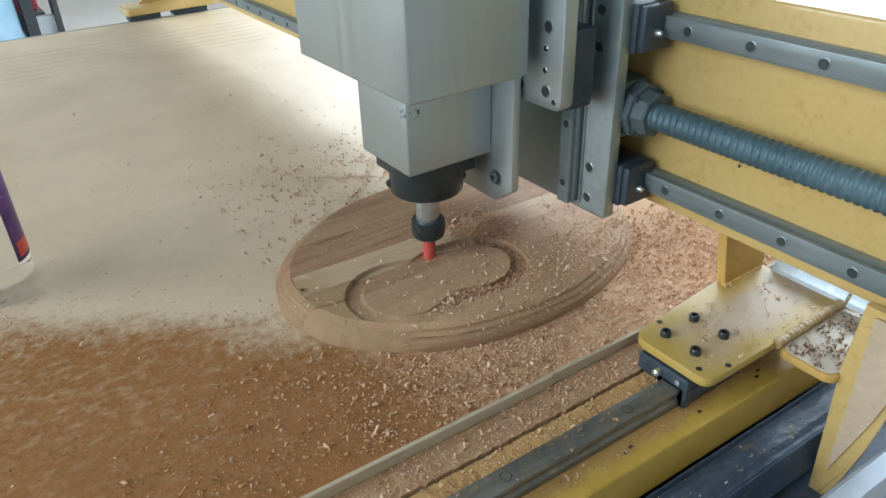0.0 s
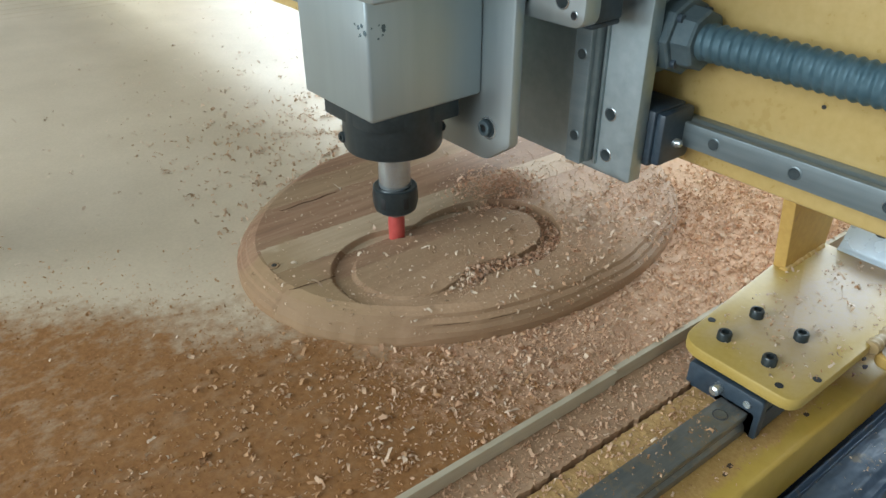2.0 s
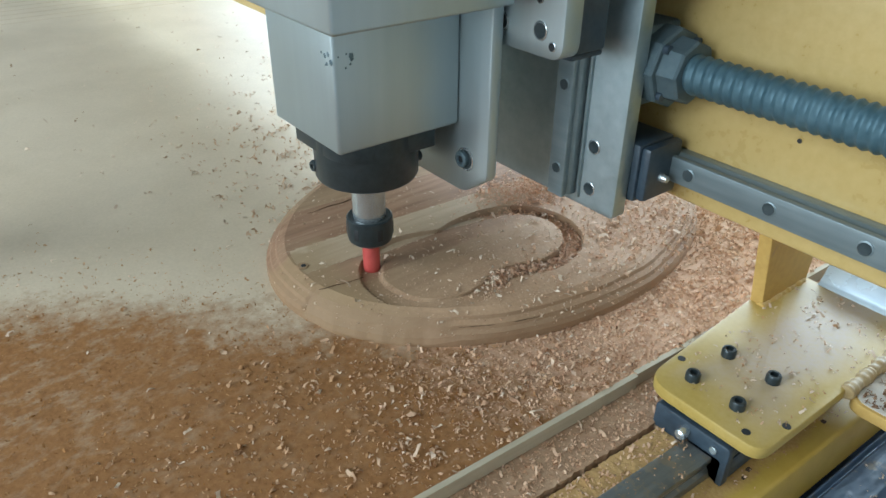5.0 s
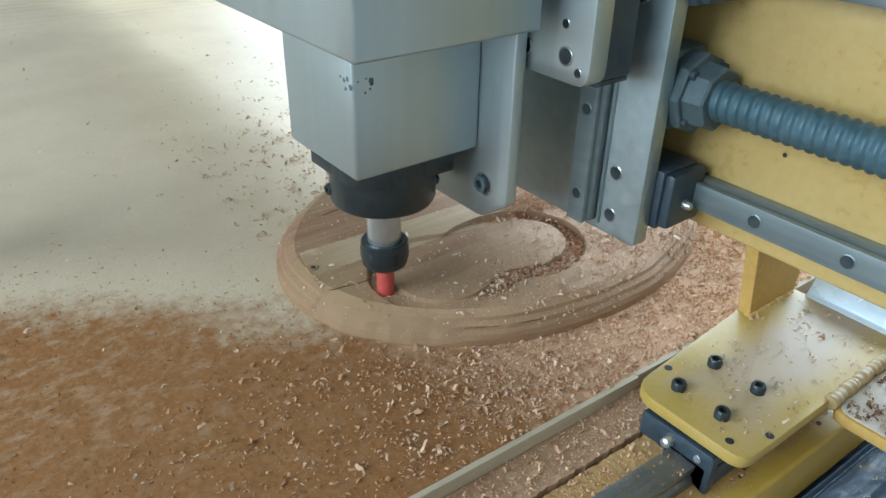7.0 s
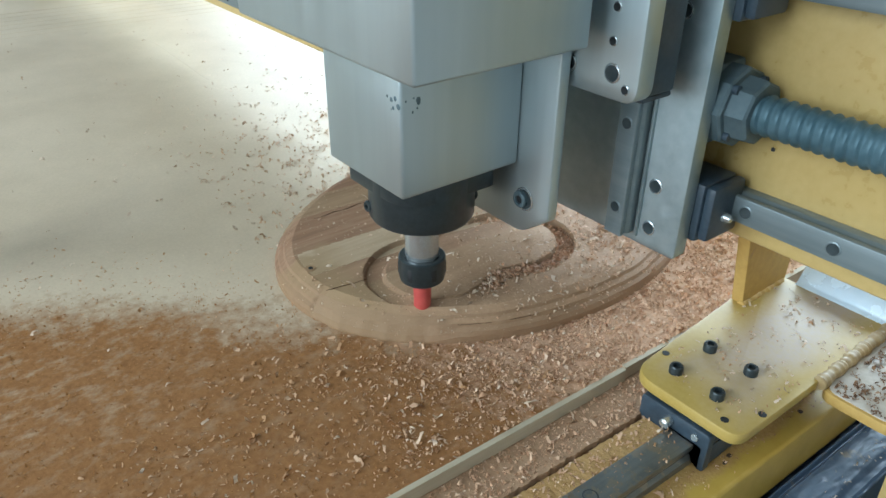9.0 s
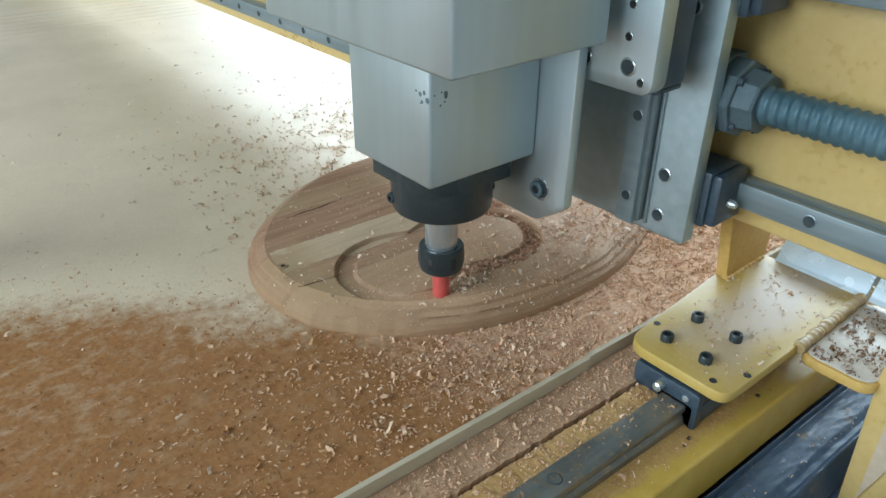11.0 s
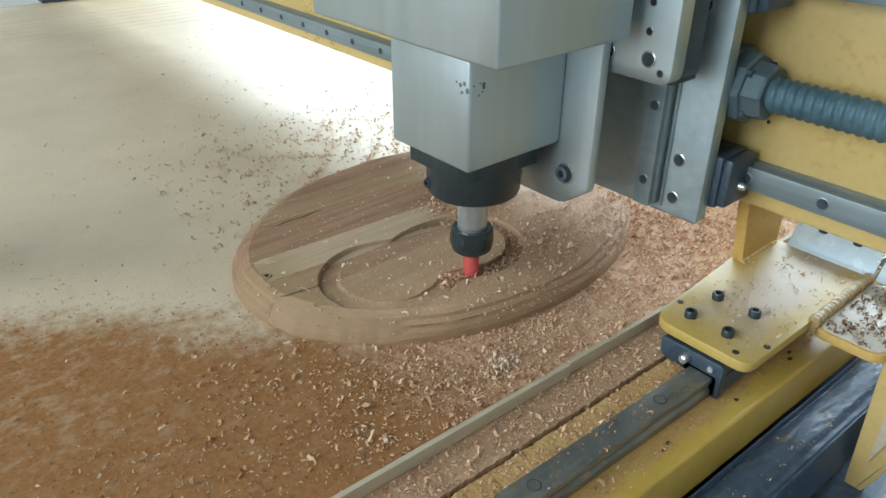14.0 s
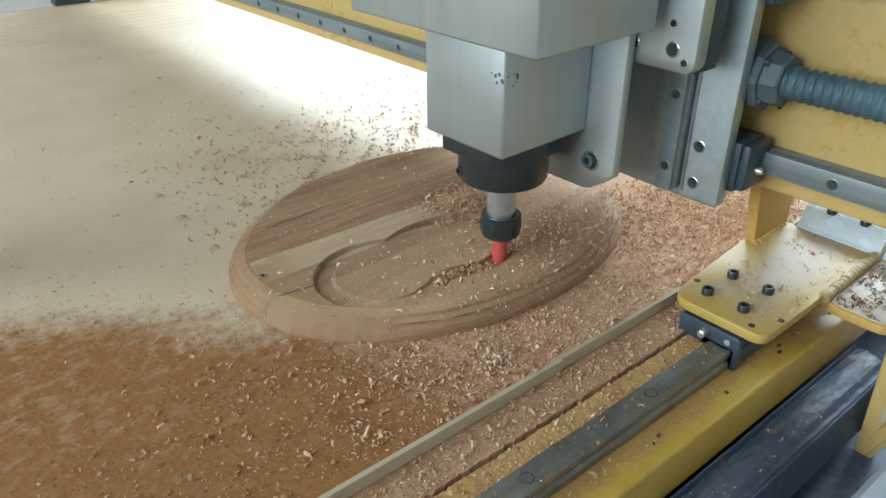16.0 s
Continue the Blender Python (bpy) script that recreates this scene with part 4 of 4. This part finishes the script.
part("cutter", turned((AX, AY, 0), "z", ((0.0460, 0.0060), (0.0370, 0.0060), (0.0355, 0.0066), (0.0145, 0.0064), (0.0140, 0.0055)), 20), RED, head, "red coated straight router cutter")
part("cutter_shank", turned((AX, AY, 0), "z", ((0.0458, 0.0064), (0.0395, 0.0064)), 20), CHROME, head)

# mounting plate, slide plates and blocks
TRIM[0] = Vector((-0.0022, 0.0006, -0.0034))
part("mount_plate", slab(rounded([(-0.0570, 0.1080), (-0.0360, 0.0918), (0.0700, 0.0918), (0.0945, 0.1095), (0.0945, 0.40), (-0.0570, 0.40)], [0.004, 0.004, 0.006, 0.003, 0, 0], 4), "y", 0.1842, 0.1936, 0.0020),
     ALU, head, "aluminium spindle mounting plate")
for x in (0.0722, -0.0347):
    bored_hole(head, (x, 0.1841, 0.1180), "y", 0.0080, out=-1, floor=GREY_BORE)
    cap_screw(head, (x - 0.002, 0.1836, 0.1178), "y", 0.0058, 0.003, out=-1, finish=NUT_GREY)
TRIM[0] = Vector((-0.0025, 0.0026, -0.0048))
part("slide_plate", slab(rounded([(-0.105, 0.2005), (0.1420, 0.2005), (0.1420, 0.45), (-0.105, 0.45)], [0.008, 0.010, 0, 0], 5), "y", 0.1938, 0.2085, 0.0012), ALU, head, "thick aluminium slide plate")
for x, z in ((0.1236, 0.2158), (0.0906, 0.2150), (0.1236, 0.2700), (0.0960, 0.2700)):
    bored_hole(head, (x, 0.1936, z), "y", 0.0054, out=-1, floor=GREY_BORE)
for x, z in ((0.1215, 0.2335), (0.1340, 0.2085), (0.1215, 0.2520)):
    bored_hole(head, (x, 0.1936, z), "y", 0.0027, out=-1)
for xc in (0.1055, -0.0680):
    TRIM[0] = Vector((-0.0025, 0.0026, -0.0048))
    bearing_block(head, xc - 0.030, xc + 0.030, 0.2087, 0.2385, 0.2000, 0.2660, [(box(xc - 0.029, xc + 0.029, 0.2105, 0.2380, 0.1965, 0.2002, 0.0015), BLOCK)])
    TRIM[0] = Vector((-0.0042, 0.0022, -0.0053))
    sec = rounded([(xc - 0.0075, 0.2556), (xc - 0.0075, 0.2490), (xc - 0.0058, 0.2465), (xc - 0.0073, 0.2430), (xc - 0.0070, 0.2405),
                   (xc + 0.0070, 0.2405), (xc + 0.0073, 0.2430), (xc + 0.0058, 0.2465), (xc + 0.0075, 0.2490), (xc + 0.0075, 0.2556)], 0.0005, 2)
    rail = part("slide_rail", slab(sec, "z", 0.0885, 0.45), STEEL, head, "vertical steel slide rail")
    for k in range(6):
        bored_hole(rail, (xc, 0.2403, 0.1095 + 0.0605 * k), "y", 0.0042, out=-1, rim=STEEL, floor=GREY_BORE)
part("carriage_plate", slab(rounded([(-0.107, 0.0803), (0.1480, 0.0803), (0.1480, 0.42), (-0.107, 0.42)], [0.002, 0.003, 0, 0], 3), "y", 0.2558, 0.2688, 0.0010), ALU_DARK, head, "worn aluminium cross-slide plate")
for z in (0.1276, 0.0957, 0.2430, 0.2750):
    bored_hole(head, (0.1246, 0.2556, z), "y", 0.0050, out=-1, floor=GREY_BORE)
part("guide_strip", box(0.1145, 0.1165, 0.2530, 0.2558, 0.0860, 0.42, 0.0004), ALU_DARK, head)
for zc in (0.1140, 0.2610):
    for x0 in (0.0830, -0.1150):
        b = bearing_block(head, x0, x0 + 0.0700, 0.2690, 0.3060, zc - 0.0220, zc + 0.0205,
                          [(box(x0 + 0.0695, x0 + 0.0775, 0.2705, 0.3065, zc - 0.0200, zc + 0.0195, 0.0028), BLOCK)])
        part("grease_nipple", turned((x0 + 0.0770, 0.2860, zc - 0.004), "x", ((0, 0.0034), (0.003, 0.0034), (0.0065, 0.0022)), 12), CHROME, b, "bright grease nipple")
ball = part("screw_nut", turned((0.1400, 0.2925, 0.1830), "x", ((0, 0.0265), (0.0120, 0.0265), (0.0135, 0.0250), (0.0135, 0.0215), (0.0260, 0.0205), (0.0275, 0.0190), (0.0275, 0.0130)), 8), NUT_GREY, head, "dusty grey ballscrew nut")
part("nut_bracket", box(0.085, 0.1400, 0.2690, 0.3100, 0.1560, 0.2100, 0.003), NUT_GREY, head)
for a in range(4):
    t = radians(45 + 90 * a)
    part("nut_screw", turned((0.1530, 0.2925 + 0.0215 * math.cos(t), 0.1830 + 0.0215 * math.sin(t)), "x", ((0, 0.0030), (0.004, 0.0030)), 12), BLOCK, ball)

# ---- things on and round the bed ----
def bottle():
    cx, cy = -0.2175, -0.2415
    ob = thing("water_bottle", (cx, cy, 0), "clear plastic water bottle with a purple and red label", "bottle")
    r = 0.0335
    outer = [(0.0012, r * 0.72), (0.0, r * 0.80), (0.004, r * 0.95), (0.012, r), (0.022, r), (0.026, r * 0.965), (0.030, r), (0.034, r * 0.97), (0.040, r), (0.150, r),
             (0.165, r * 0.93), (0.190, r * 0.62), (0.205, r * 0.42), (0.222, r * 0.42)]
    bm = turned((cx, cy, 0), "z", outer, 48)
    part("shell", bm, BOTTLE, ob, "clear ribbed plastic")

    def band(z0, z1, a0, a1, out):
        k = 16
        ring = [(cx + (r + o) * math.cos(radians(a0 + (a1 - a0) * i / k)), cy + (r + o) * math.sin(radians(a0 + (a1 - a0) * i / k))) for o, rg in ((out, range(k + 1)), (0.0001, range(k, -1, -1))) for i in rg]
        return slab(ring, "z", z0, z1)
    part("label", band(0.046, 0.140, 37, 118, 0.0005), LABEL, ob, "purple printed film")
    part("label_flash", band(0.050, 0.066, 45, 117, 0.0008), LABEL_RED, ob, "red printed band")
    part("cap", turned((cx, cy, 0), "z", ((0.220, 0.0150), (0.221, 0.0155), (0.235, 0.0155), (0.2365, 0.0145)), 32), WHITE_PANEL, ob, "white screw cap")
    return ob


bottle()

drum = thing("plastic_drum", (-2.55, -0.235, -0.85), "pale blue plastic drum standing on the floor", "drum")
part("drum_body", turned((-2.55, -0.235, -0.85), "z", ((0, 0.27), (0.03, 0.29), (0.28, 0.29), (0.29, 0.296), (0.31, 0.296), (0.32, 0.29), (0.60, 0.29), (0.61, 0.296), (0.63, 0.296), (0.64, 0.29), (0.85, 0.285), (0.88, 0.25)), 48), DRUM, drum)
part("drum_lid", turned((-2.55, -0.235, 0.03), "z", ((0, 0.255), (0.02, 0.255), (0.025, 0.245)), 48), DRUM, drum)
panel = thing("framed_panel", (-2.5, 0.16, -0.85), "white painted panel with a dark frame leaning on the wall side", "panel")
part("sheet", box(-2.53, -2.50, 0.105, 0.165, -0.85, -0.165), WHITE_PANEL, panel)
part("frame_post", box(-2.55, -2.48, 0.065, 0.104, -0.85, 0.05), FRAME_STEEL, panel)
part("frame_post", box(-2.55, -2.48, 0.166, 0.185, -0.85, 0.05), FRAME_STEEL, panel)
can = thing("red_can", (-2.7, 0.07, -0.85), "faded red plastic can on a dark stand", "can")
part("stand", box(-2.80, -2.60, 0.0, 0.15, -0.85, -0.17), FRAME_STEEL, can)
part("can_body", box(-2.78, -2.62, 0.03, 0.14, -0.17, 0.10, 0.02), RED_PLASTIC, can)


# ---- shavings and sawdust ----
def flakes(name, pts, sizes, material, label, seed, curl=2.5, parent=None, lift=0.0, flat=0.30):
    """Many small curled shavings in one mesh: each is a strip of three quads rolled along an arc, at its own angle."""
    rng = np.random.default_rng(seed)
    n = len(pts)
    L, w = sizes * rng.uniform(0.8, 1.7, n), sizes * rng.uniform(0.3, 0.7, n)
    arc = np.clip(np.abs(rng.normal(curl, 0.9, n)), 0.3, 4.6)
    yaw, tilt, roll = rng.uniform(0, 2 * np.pi, n), rng.normal(0, flat, n), rng.normal(0, flat, n)
    radius = L / arc
    loc = np.zeros((n, 8, 3))
    skew = rng.uniform(-0.35, 0.35, n)
    for k in range(8):
        a = (k // 2 - 1.5) / 3 * arc
        jit = rng.uniform(0.45, 1.15, n)
        loc[:, k, 0] = radius * np.sin(a) + rng.normal(0, 0.09, n) * L
        loc[:, k, 1] = (0.5 if k % 2 else -0.5) * w * jit + skew * w * (k // 2 - 1.5)
        loc[:, k, 2] = radius * np.cos(a) + rng.normal(0, 0.07, n) * L
    flip = np.where(rng.uniform(0, 1, n) < 0.35, -1.0, 1.0)
    loc[:, :, 2] *= flip[:, None]
    cx, sx, cy, sy, cz, sz = np.cos(tilt), np.sin(tilt), np.cos(roll), np.sin(roll), np.cos(yaw), np.sin(yaw)
    x, y, z = loc[..., 0], loc[..., 1], loc[..., 2]
    y, z = y * cx[:, None] - z * sx[:, None], y * sx[:, None] + z * cx[:, None]
    x, z = x * cy[:, None] + z * sy[:, None], -x * sy[:, None] + z * cy[:, None]
    x, y = x * cz[:, None] - y * sz[:, None], x * sz[:, None] + y * cz[:, None]
    x, y = x - x.mean(axis=1, keepdims=True), y - y.mean(axis=1, keepdims=True)
    low = z.min(axis=1)
    v = np.stack([x + pts[:, 0:1], y + pts[:, 1:2], z + (pts[:, 2] - low - 0.0001 + lift)[:, None]], -1).reshape(-1, 3)
    if parent:
        v = v - np.array(BASES[parent])
    base = np.arange(n)[:, None] * 8
    f = np.concatenate([base + np.array([[q, q + 2, q + 3, q + 1]]) for q in (0, 2, 4)]).tolist()
    me = bpy.data.meshes.new(name)
    me.from_pydata(v.tolist(), [], f)
    me.materials.append(material)
    me.polygons.foreach_set("use_smooth", [True] * len(me.polygons))
    ob = new(name, me)
    if parent:
        ob.parent = parent
    return tagged(ob, label, "" if parent else "wood shavings", "", "stuff")


def unskew(x, y):
    a = radians(1.8)
    return x * math.cos(a) - (y - 0.1) * math.sin(a)


def ground_z(x, y):
    u = unskew(x, y)
    z = np.where(u < 0.2214, 0.0, np.where(u < 0.2496, -0.0105, np.where((u > 0.2518) & (u < 0.2698), -0.0122, np.where((u > 0.2710) & (u < 0.2902), -0.0073, -0.0253))))
    pz, on = plaque_z(x, y)
    return np.where(on, pz + 0.0004, z)


def scatter(rng, n, density, x0, x1, y0, y1):
    got = np.zeros((0, 2))
    while len(got) < n:
        p = np.stack([rng.uniform(x0, x1, n * 2), rng.uniform(y0, y1, n * 2)], 1)
        got = np.concatenate([got, p[rng.uniform(0, 1, n * 2) < density(p[:, 0], p[:, 1])]])
    got = got[:n]
    return np.column_stack([got, ground_z(got[:, 0], got[:, 1])])


def clumps(x, y, f):
    """Uneven drifts: a cheap sum of waves, 0 to 1."""
    s = np.sin(x * f * 1.3 + 1.7 * np.sin(y * f * 0.7)) + np.sin(y * f * 1.1 + 2.1 * np.sin(x * f * 0.9 + 1)) + np.sin((x + y) * f * 2.3 + 0.5)
    return np.clip(s / 6 + 0.5, 0, 1)


def sstep(a, b, x):
    t = np.clip((x - a) / (b - a), 0, 1)
    return t * t * (3 - 2 * t)


def on_bed(x, y):
    return unskew(x, y) < 0.2168


def off_groove(x, y):
    return ~plaque_z(x, y)[1]


def work_heap(x, y):
    """Heavy shavings thrown to the rail side of the plaque and past it."""
    r = np.hypot((x - 0.19) / 0.13, (y - 0.30) / 0.30)
    d = sstep(1.25, 0.5, r)
    u, v = to_plaque(x, y)
    ins = np.hypot(u / PA, v / PB) < 1.0
    # on the plaque itself the heap covers the far rail-side half only
    d = np.where(ins, d * sstep(0.10, 0.34, y + 0.4 * x) * 0.4, d)
    return d * (0.45 + 0.55 * clumps(x, y, 60)) * on_bed(x, y)


def drift(x, y):
    s = DUST_X * x + DUST_Y * y
    return sstep(DUST_AT + 0.03, DUST_AT - 0.04, s) * (0.25 + 0.75 * clumps(x, y, 45)) * on_bed(x, y) * off_groove(x, y)


def fringe(x, y):
    s = DUST_X * x + DUST_Y * y
    return np.exp(-((s - DUST_AT - 0.015) / 0.04) ** 2) * (0.2 + 0.8 * clumps(x, y, 38)) * on_bed(x, y) * off_groove(x, y)


def far_specks(x, y):
    r = np.hypot((x + 0.32) / 0.22, (y - 0.20) / 0.17)
    near = np.exp(-r * r * 0.9)
    return np.clip(near * (0.06 + 1.6 * clumps(x, y, 75) ** 3) + 0.03, 0, 1) * off_groove(x, y) * on_bed(x, y)


rng = np.random.default_rng(11)
flakes("shavings_heap", scatter(rng, 9000, work_heap, 0.0, 0.24, -0.25, 0.72), rng.lognormal(math.log(0.0014), 0.4, 9000).clip(0.0006, 0.0040), FLAKES,
       "fine pinkish wood crumbs heaped round the plaque", 1)
flakes("curled_shavings", scatter(rng, 5600, work_heap, 0.0, 0.24, -0.25, 0.72), rng.lognormal(math.log(0.0028), 0.34, 5600).clip(0.0014, 0.0060), FLAKES,
       "curled pinkish wood shavings heaped round the plaque", 41, curl=3.0)


def front_scatter(x, y):
    r = np.hypot((x - 0.15) / 0.125, (y + 0.02) / 0.22)
    return sstep(1.15, 0.2, r) * (0.3 + 0.7 * clumps(x, y, 60)) * on_bed(x, y) * off_groove(x, y)


flakes("front_shavings", scatter(rng, 1500, front_scatter, -0.05, 0.24, -0.30, 0.2), rng.lognormal(math.log(0.0022), 0.36, 1500).clip(0.0009, 0.0055), FLAKES_MID,
       "tan wood shavings strewn before the plaque", 31)
flakes("pale_shavings", scatter(rng, 220, lambda x, y: np.clip(work_heap(x, y) + 0.12 * front_scatter(x, y) + 0.05 * drift(x, y), 0, 1), -0.15, 0.24, -0.42, 0.6), rng.lognormal(math.log(0.0032), 0.3, 220).clip(0.0015, 0.0060), FLAKES_PALE,
       "pale curled wood shavings", 2)
flakes("dust_drift", scatter(rng, 14000, drift, -0.35, 0.24, -0.62, 0.10), rng.lognormal(math.log(0.0011), 0.45, 14000).clip(0.0005, 0.0020), FLAKES_RUST,
       "fine rust-brown sawdust drifted over the bed", 3, flat=0.18)
flakes("dust_fringe", scatter(rng, 1100, fringe, -0.55, 0.24, -0.60, 0.12), rng.lognormal(math.log(0.0015), 0.4, 1100).clip(0.0006, 0.004), FLAKES_MID,
       "speckled edge of the sawdust drift", 4, flat=0.18)
flakes("scattered_specks", scatter(rng, 900, far_specks, -1.0, 0.05, -0.45, 0.75), rng.lognormal(math.log(0.0030), 0.35, 900).clip(0.001, 0.0065), FLAKES_SPECK,
       "dark wood shavings scattered over the bare bed", 5)
flakes("far_shavings", scatter(rng, 1700, lambda x, y: far_specks(x, y) * sstep(-0.45, -0.15, x), -0.55, 0.05, 0.0, 0.6), rng.lognormal(math.log(0.0031), 0.35, 1700).clip(0.001, 0.007), FLAKES_TAN,
       "thin tan shavings beyond the plaque", 6)


def plaque_film(x, y):
    z, on = plaque_z(x, y)
    return on * (0.12 + 0.88 * sstep(-0.05, 0.16, x + 0.25 * (y - 0.1))) * (0.3 + 0.7 * clumps(x, y, 70))


flakes("plaque_dust", scatter(rng, 5500, plaque_film, -0.16, 0.17, -0.03, 0.42), rng.lognormal(math.log(0.0011), 0.4, 5500).clip(0.0005, 0.0034), FLAKES_TAN,
       "fine wood dust on the plaque", 7, flat=0.2)


chips = scatter(rng, 480, plaque_film, -0.13, 0.16, -0.02, 0.40)
flakes("plaque_chips", chips, rng.lognormal(math.log(0.0027), 0.35, 480).clip(0.0015, 0.006), FLAKES_PALE, "pale shavings lying on the plaque", 13)


def in_groove(x, y):
    d = np.min(np.hypot(x[:, None] - GROOVE[None, ::3, 0], y[:, None] - GROOVE[None, ::3, 1]), axis=1)
    return (d < 0.0072) * np.maximum(sstep(0.07, 0.10, x) * sstep(0.085, 0.12, y), 0.35 * sstep(0.15, 0.2, y))


pts = scatter(rng, 950, in_groove, 0.0, 0.125, 0.02, 0.23)
pts[:, 2] += rng.uniform(0, 0.0030, len(pts))
flakes("groove_shavings", pts, rng.lognormal(math.log(0.0022), 0.4, 950).clip(0.0008, 0.005), FLAKES_ORANGE, "shavings packed in the carved groove", 8)
heap = scatter(rng, 1500, lambda x, y: np.exp(-np.hypot((x - 0.008) / 0.022, (y - 0.215) / 0.03) ** 2), -0.05, 0.08, 0.12, 0.32)
mound = np.exp(-np.hypot((heap[:, 0] - 0.008) / 0.018, (heap[:, 1] - 0.215) / 0.025) ** 2)
heap[:, 2] += 0.007 * mound * rng.uniform(0, 1, len(heap))
flakes("rim_heap", heap, rng.lognormal(math.log(0.0020), 0.4, 1500).clip(0.0008, 0.005), FLAKES_ORANGE, "rust-pink shavings heaped beside the groove", 9)


# a clump of pale curls lying on the packed groove until the cutter sweeps it off the plaque
CLUMP = (0.1035, 0.1020)
clump_pts = np.column_stack([rng.normal(CLUMP[0], 0.0055, 90), rng.normal(CLUMP[1], 0.0085, 90), np.full(90, TOP - 0.0028)])
clump_pts[:, 2] += 0.0045 * np.exp(-np.hypot((clump_pts[:, 0] - CLUMP[0]) / 0.005, (clump_pts[:, 1] - CLUMP[1]) / 0.008) ** 2) * rng.uniform(0, 1, 90)
clump_pts[:, :2] -= CLUMP
chip_clump = flakes("chip_clump", clump_pts, rng.lognormal(math.log(0.0030), 0.25, 90).clip(0.0015, 0.0050), FLAKES_PALE, "clump of pale curled chips on the plaque", 43, curl=3.0)


def on_ledge(x, y):
    u = unskew(x, y)
    return ((u > 0.2222) & (u < 0.2490)) * 0.7 + ((u > 0.2530) & (u < 0.2695)) * 0.45 + ((u > 0.292) & (u < 0.312)) * 0.06 * clumps(x, y, 70)


flakes("ledge_dust", scatter(rng, 10000, on_ledge, 0.20, 0.335, -0.5, 0.8), rng.lognormal(math.log(0.0018), 0.4, 10000).clip(0.0006, 0.0045), FLAKES,
       "shavings along the ledge and the side rail", 10)


def on_rail(x, y):
    u = unskew(x, y)
    return ((u > 0.2715) & (u < 0.2897)) * clumps(x, y, 60) ** 2 + ((u > 0.292) & (u < 0.308)) * 0.6 * clumps(x, y, 70)


flakes("rail_dust", scatter(rng, 1500, on_rail, 0.25, 0.335, -0.5, 0.8), rng.lognormal(math.log(0.0013), 0.4, 1500).clip(0.0005, 0.003), FLAKES_MID,
       "tan sawdust on the side rail", 14)


def on_plate(k, x0, x1, y0, y1, z, n, size, seed, label, material=None):
    r = np.random.default_rng(seed)
    p = np.column_stack([r.uniform(x0, x1, n), r.uniform(y0, y1, n), np.full(n, z)])
    keep = clumps(p[:, 0], p[:, 1], 130) > k
    p = p[keep]
    flakes("plate_dust", p, r.lognormal(math.log(size), 0.4, len(p)).clip(0.0008, 0.006), material or FLAKES_SPECK, label, seed, parent=gantry)


on_plate(0.50, 0.240, 0.313, 0.215, 0.388, PZ1 - 0.0036, 420, 0.0018, 21, "brown shavings on the carriage plate")
on_plate(0.58, 0.242, 0.313, 0.215, 0.388, PZ1 - 0.0036, 380, 0.0016, 23, "tan shavings on the carriage plate", FLAKES_MID)
on_plate(0.35, 0.326, 0.368, 0.298, 0.385, 0.0129, 560, 0.0021, 22, "dark shavings on the outer plate", FLAKES_DARK)
chain_pts = scatter(rng, 420, lambda x, y: ((unskew(x, y) > 0.326) & (unskew(x, y) < 0.350)) * clumps(x, y, 50), 0.32, 0.37, -0.2, 0.4)
chain_pts[:, 2] = -0.0682
flakes("chain_dust", chain_pts, rng.lognormal(math.log(0.0013), 0.4, 420).clip(0.0006, 0.0025), FLAKES_SPECK, "shavings fallen on the cable chain", 12)


# ---- what moves ----
# seconds, gantry along the side rails, head along the beam
TRAVEL = [
    (0, -0.0000, 0.0000), (0.5, -0.0095, 0.0032), (1, -0.0195, 0.0045), (1.5, -0.0291, 0.0036),
    (2, -0.0380, -0.0012), (2.5, -0.0473, -0.0043), (3, -0.0575, -0.0054), (3.5, -0.0676, -0.0044),
    (4, -0.0773, -0.0017), (4.5, -0.0859, 0.0027), (5, -0.0937, 0.0094), (5.5, -0.0997, 0.0164),
    (6, -0.1038, 0.0232), (6.5, -0.1062, 0.0303), (7, -0.1070, 0.0383), (7.5, -0.1065, 0.0474),
    (8, -0.1047, 0.0576), (8.5, -0.1011, 0.0669), (9, -0.0946, 0.0747), (9.5, -0.0877, 0.0815),
    (10, -0.0796, 0.0867), (10.5, -0.0702, 0.0901), (11, -0.0602, 0.0914), (11.5, -0.0502, 0.0908),
    (12, -0.0408, 0.0879), (12.5, -0.0321, 0.0836), (13, -0.0223, 0.0807), (13.5, -0.0120, 0.0806),
    (14, -0.0032, 0.0843), (14.5, 0.0059, 0.0881), (15, 0.0155, 0.0902), (15.5, 0.0253, 0.0901),
    (16, 0.0344, 0.0882),
]


def motions():
    walk(gantry, [(t, pose(0.28, 0.27 + gy, 0)) for t, gy, hx in TRAVEL])
    walk(head, [(t, pose(0.0197 + hx, 0.1362 + gy, 0)) for t, gy, hx in TRAVEL])
    walk(chip_clump, [(0, pose(*CLUMP, 0)), (10.8, pose(*CLUMP, 0)), (11.2, pose(0.150, 0.100, 0.004)), (11.5, pose(0.192, 0.085, -0.0185)), (16, pose(0.192, 0.085, -0.0185))])


motions()
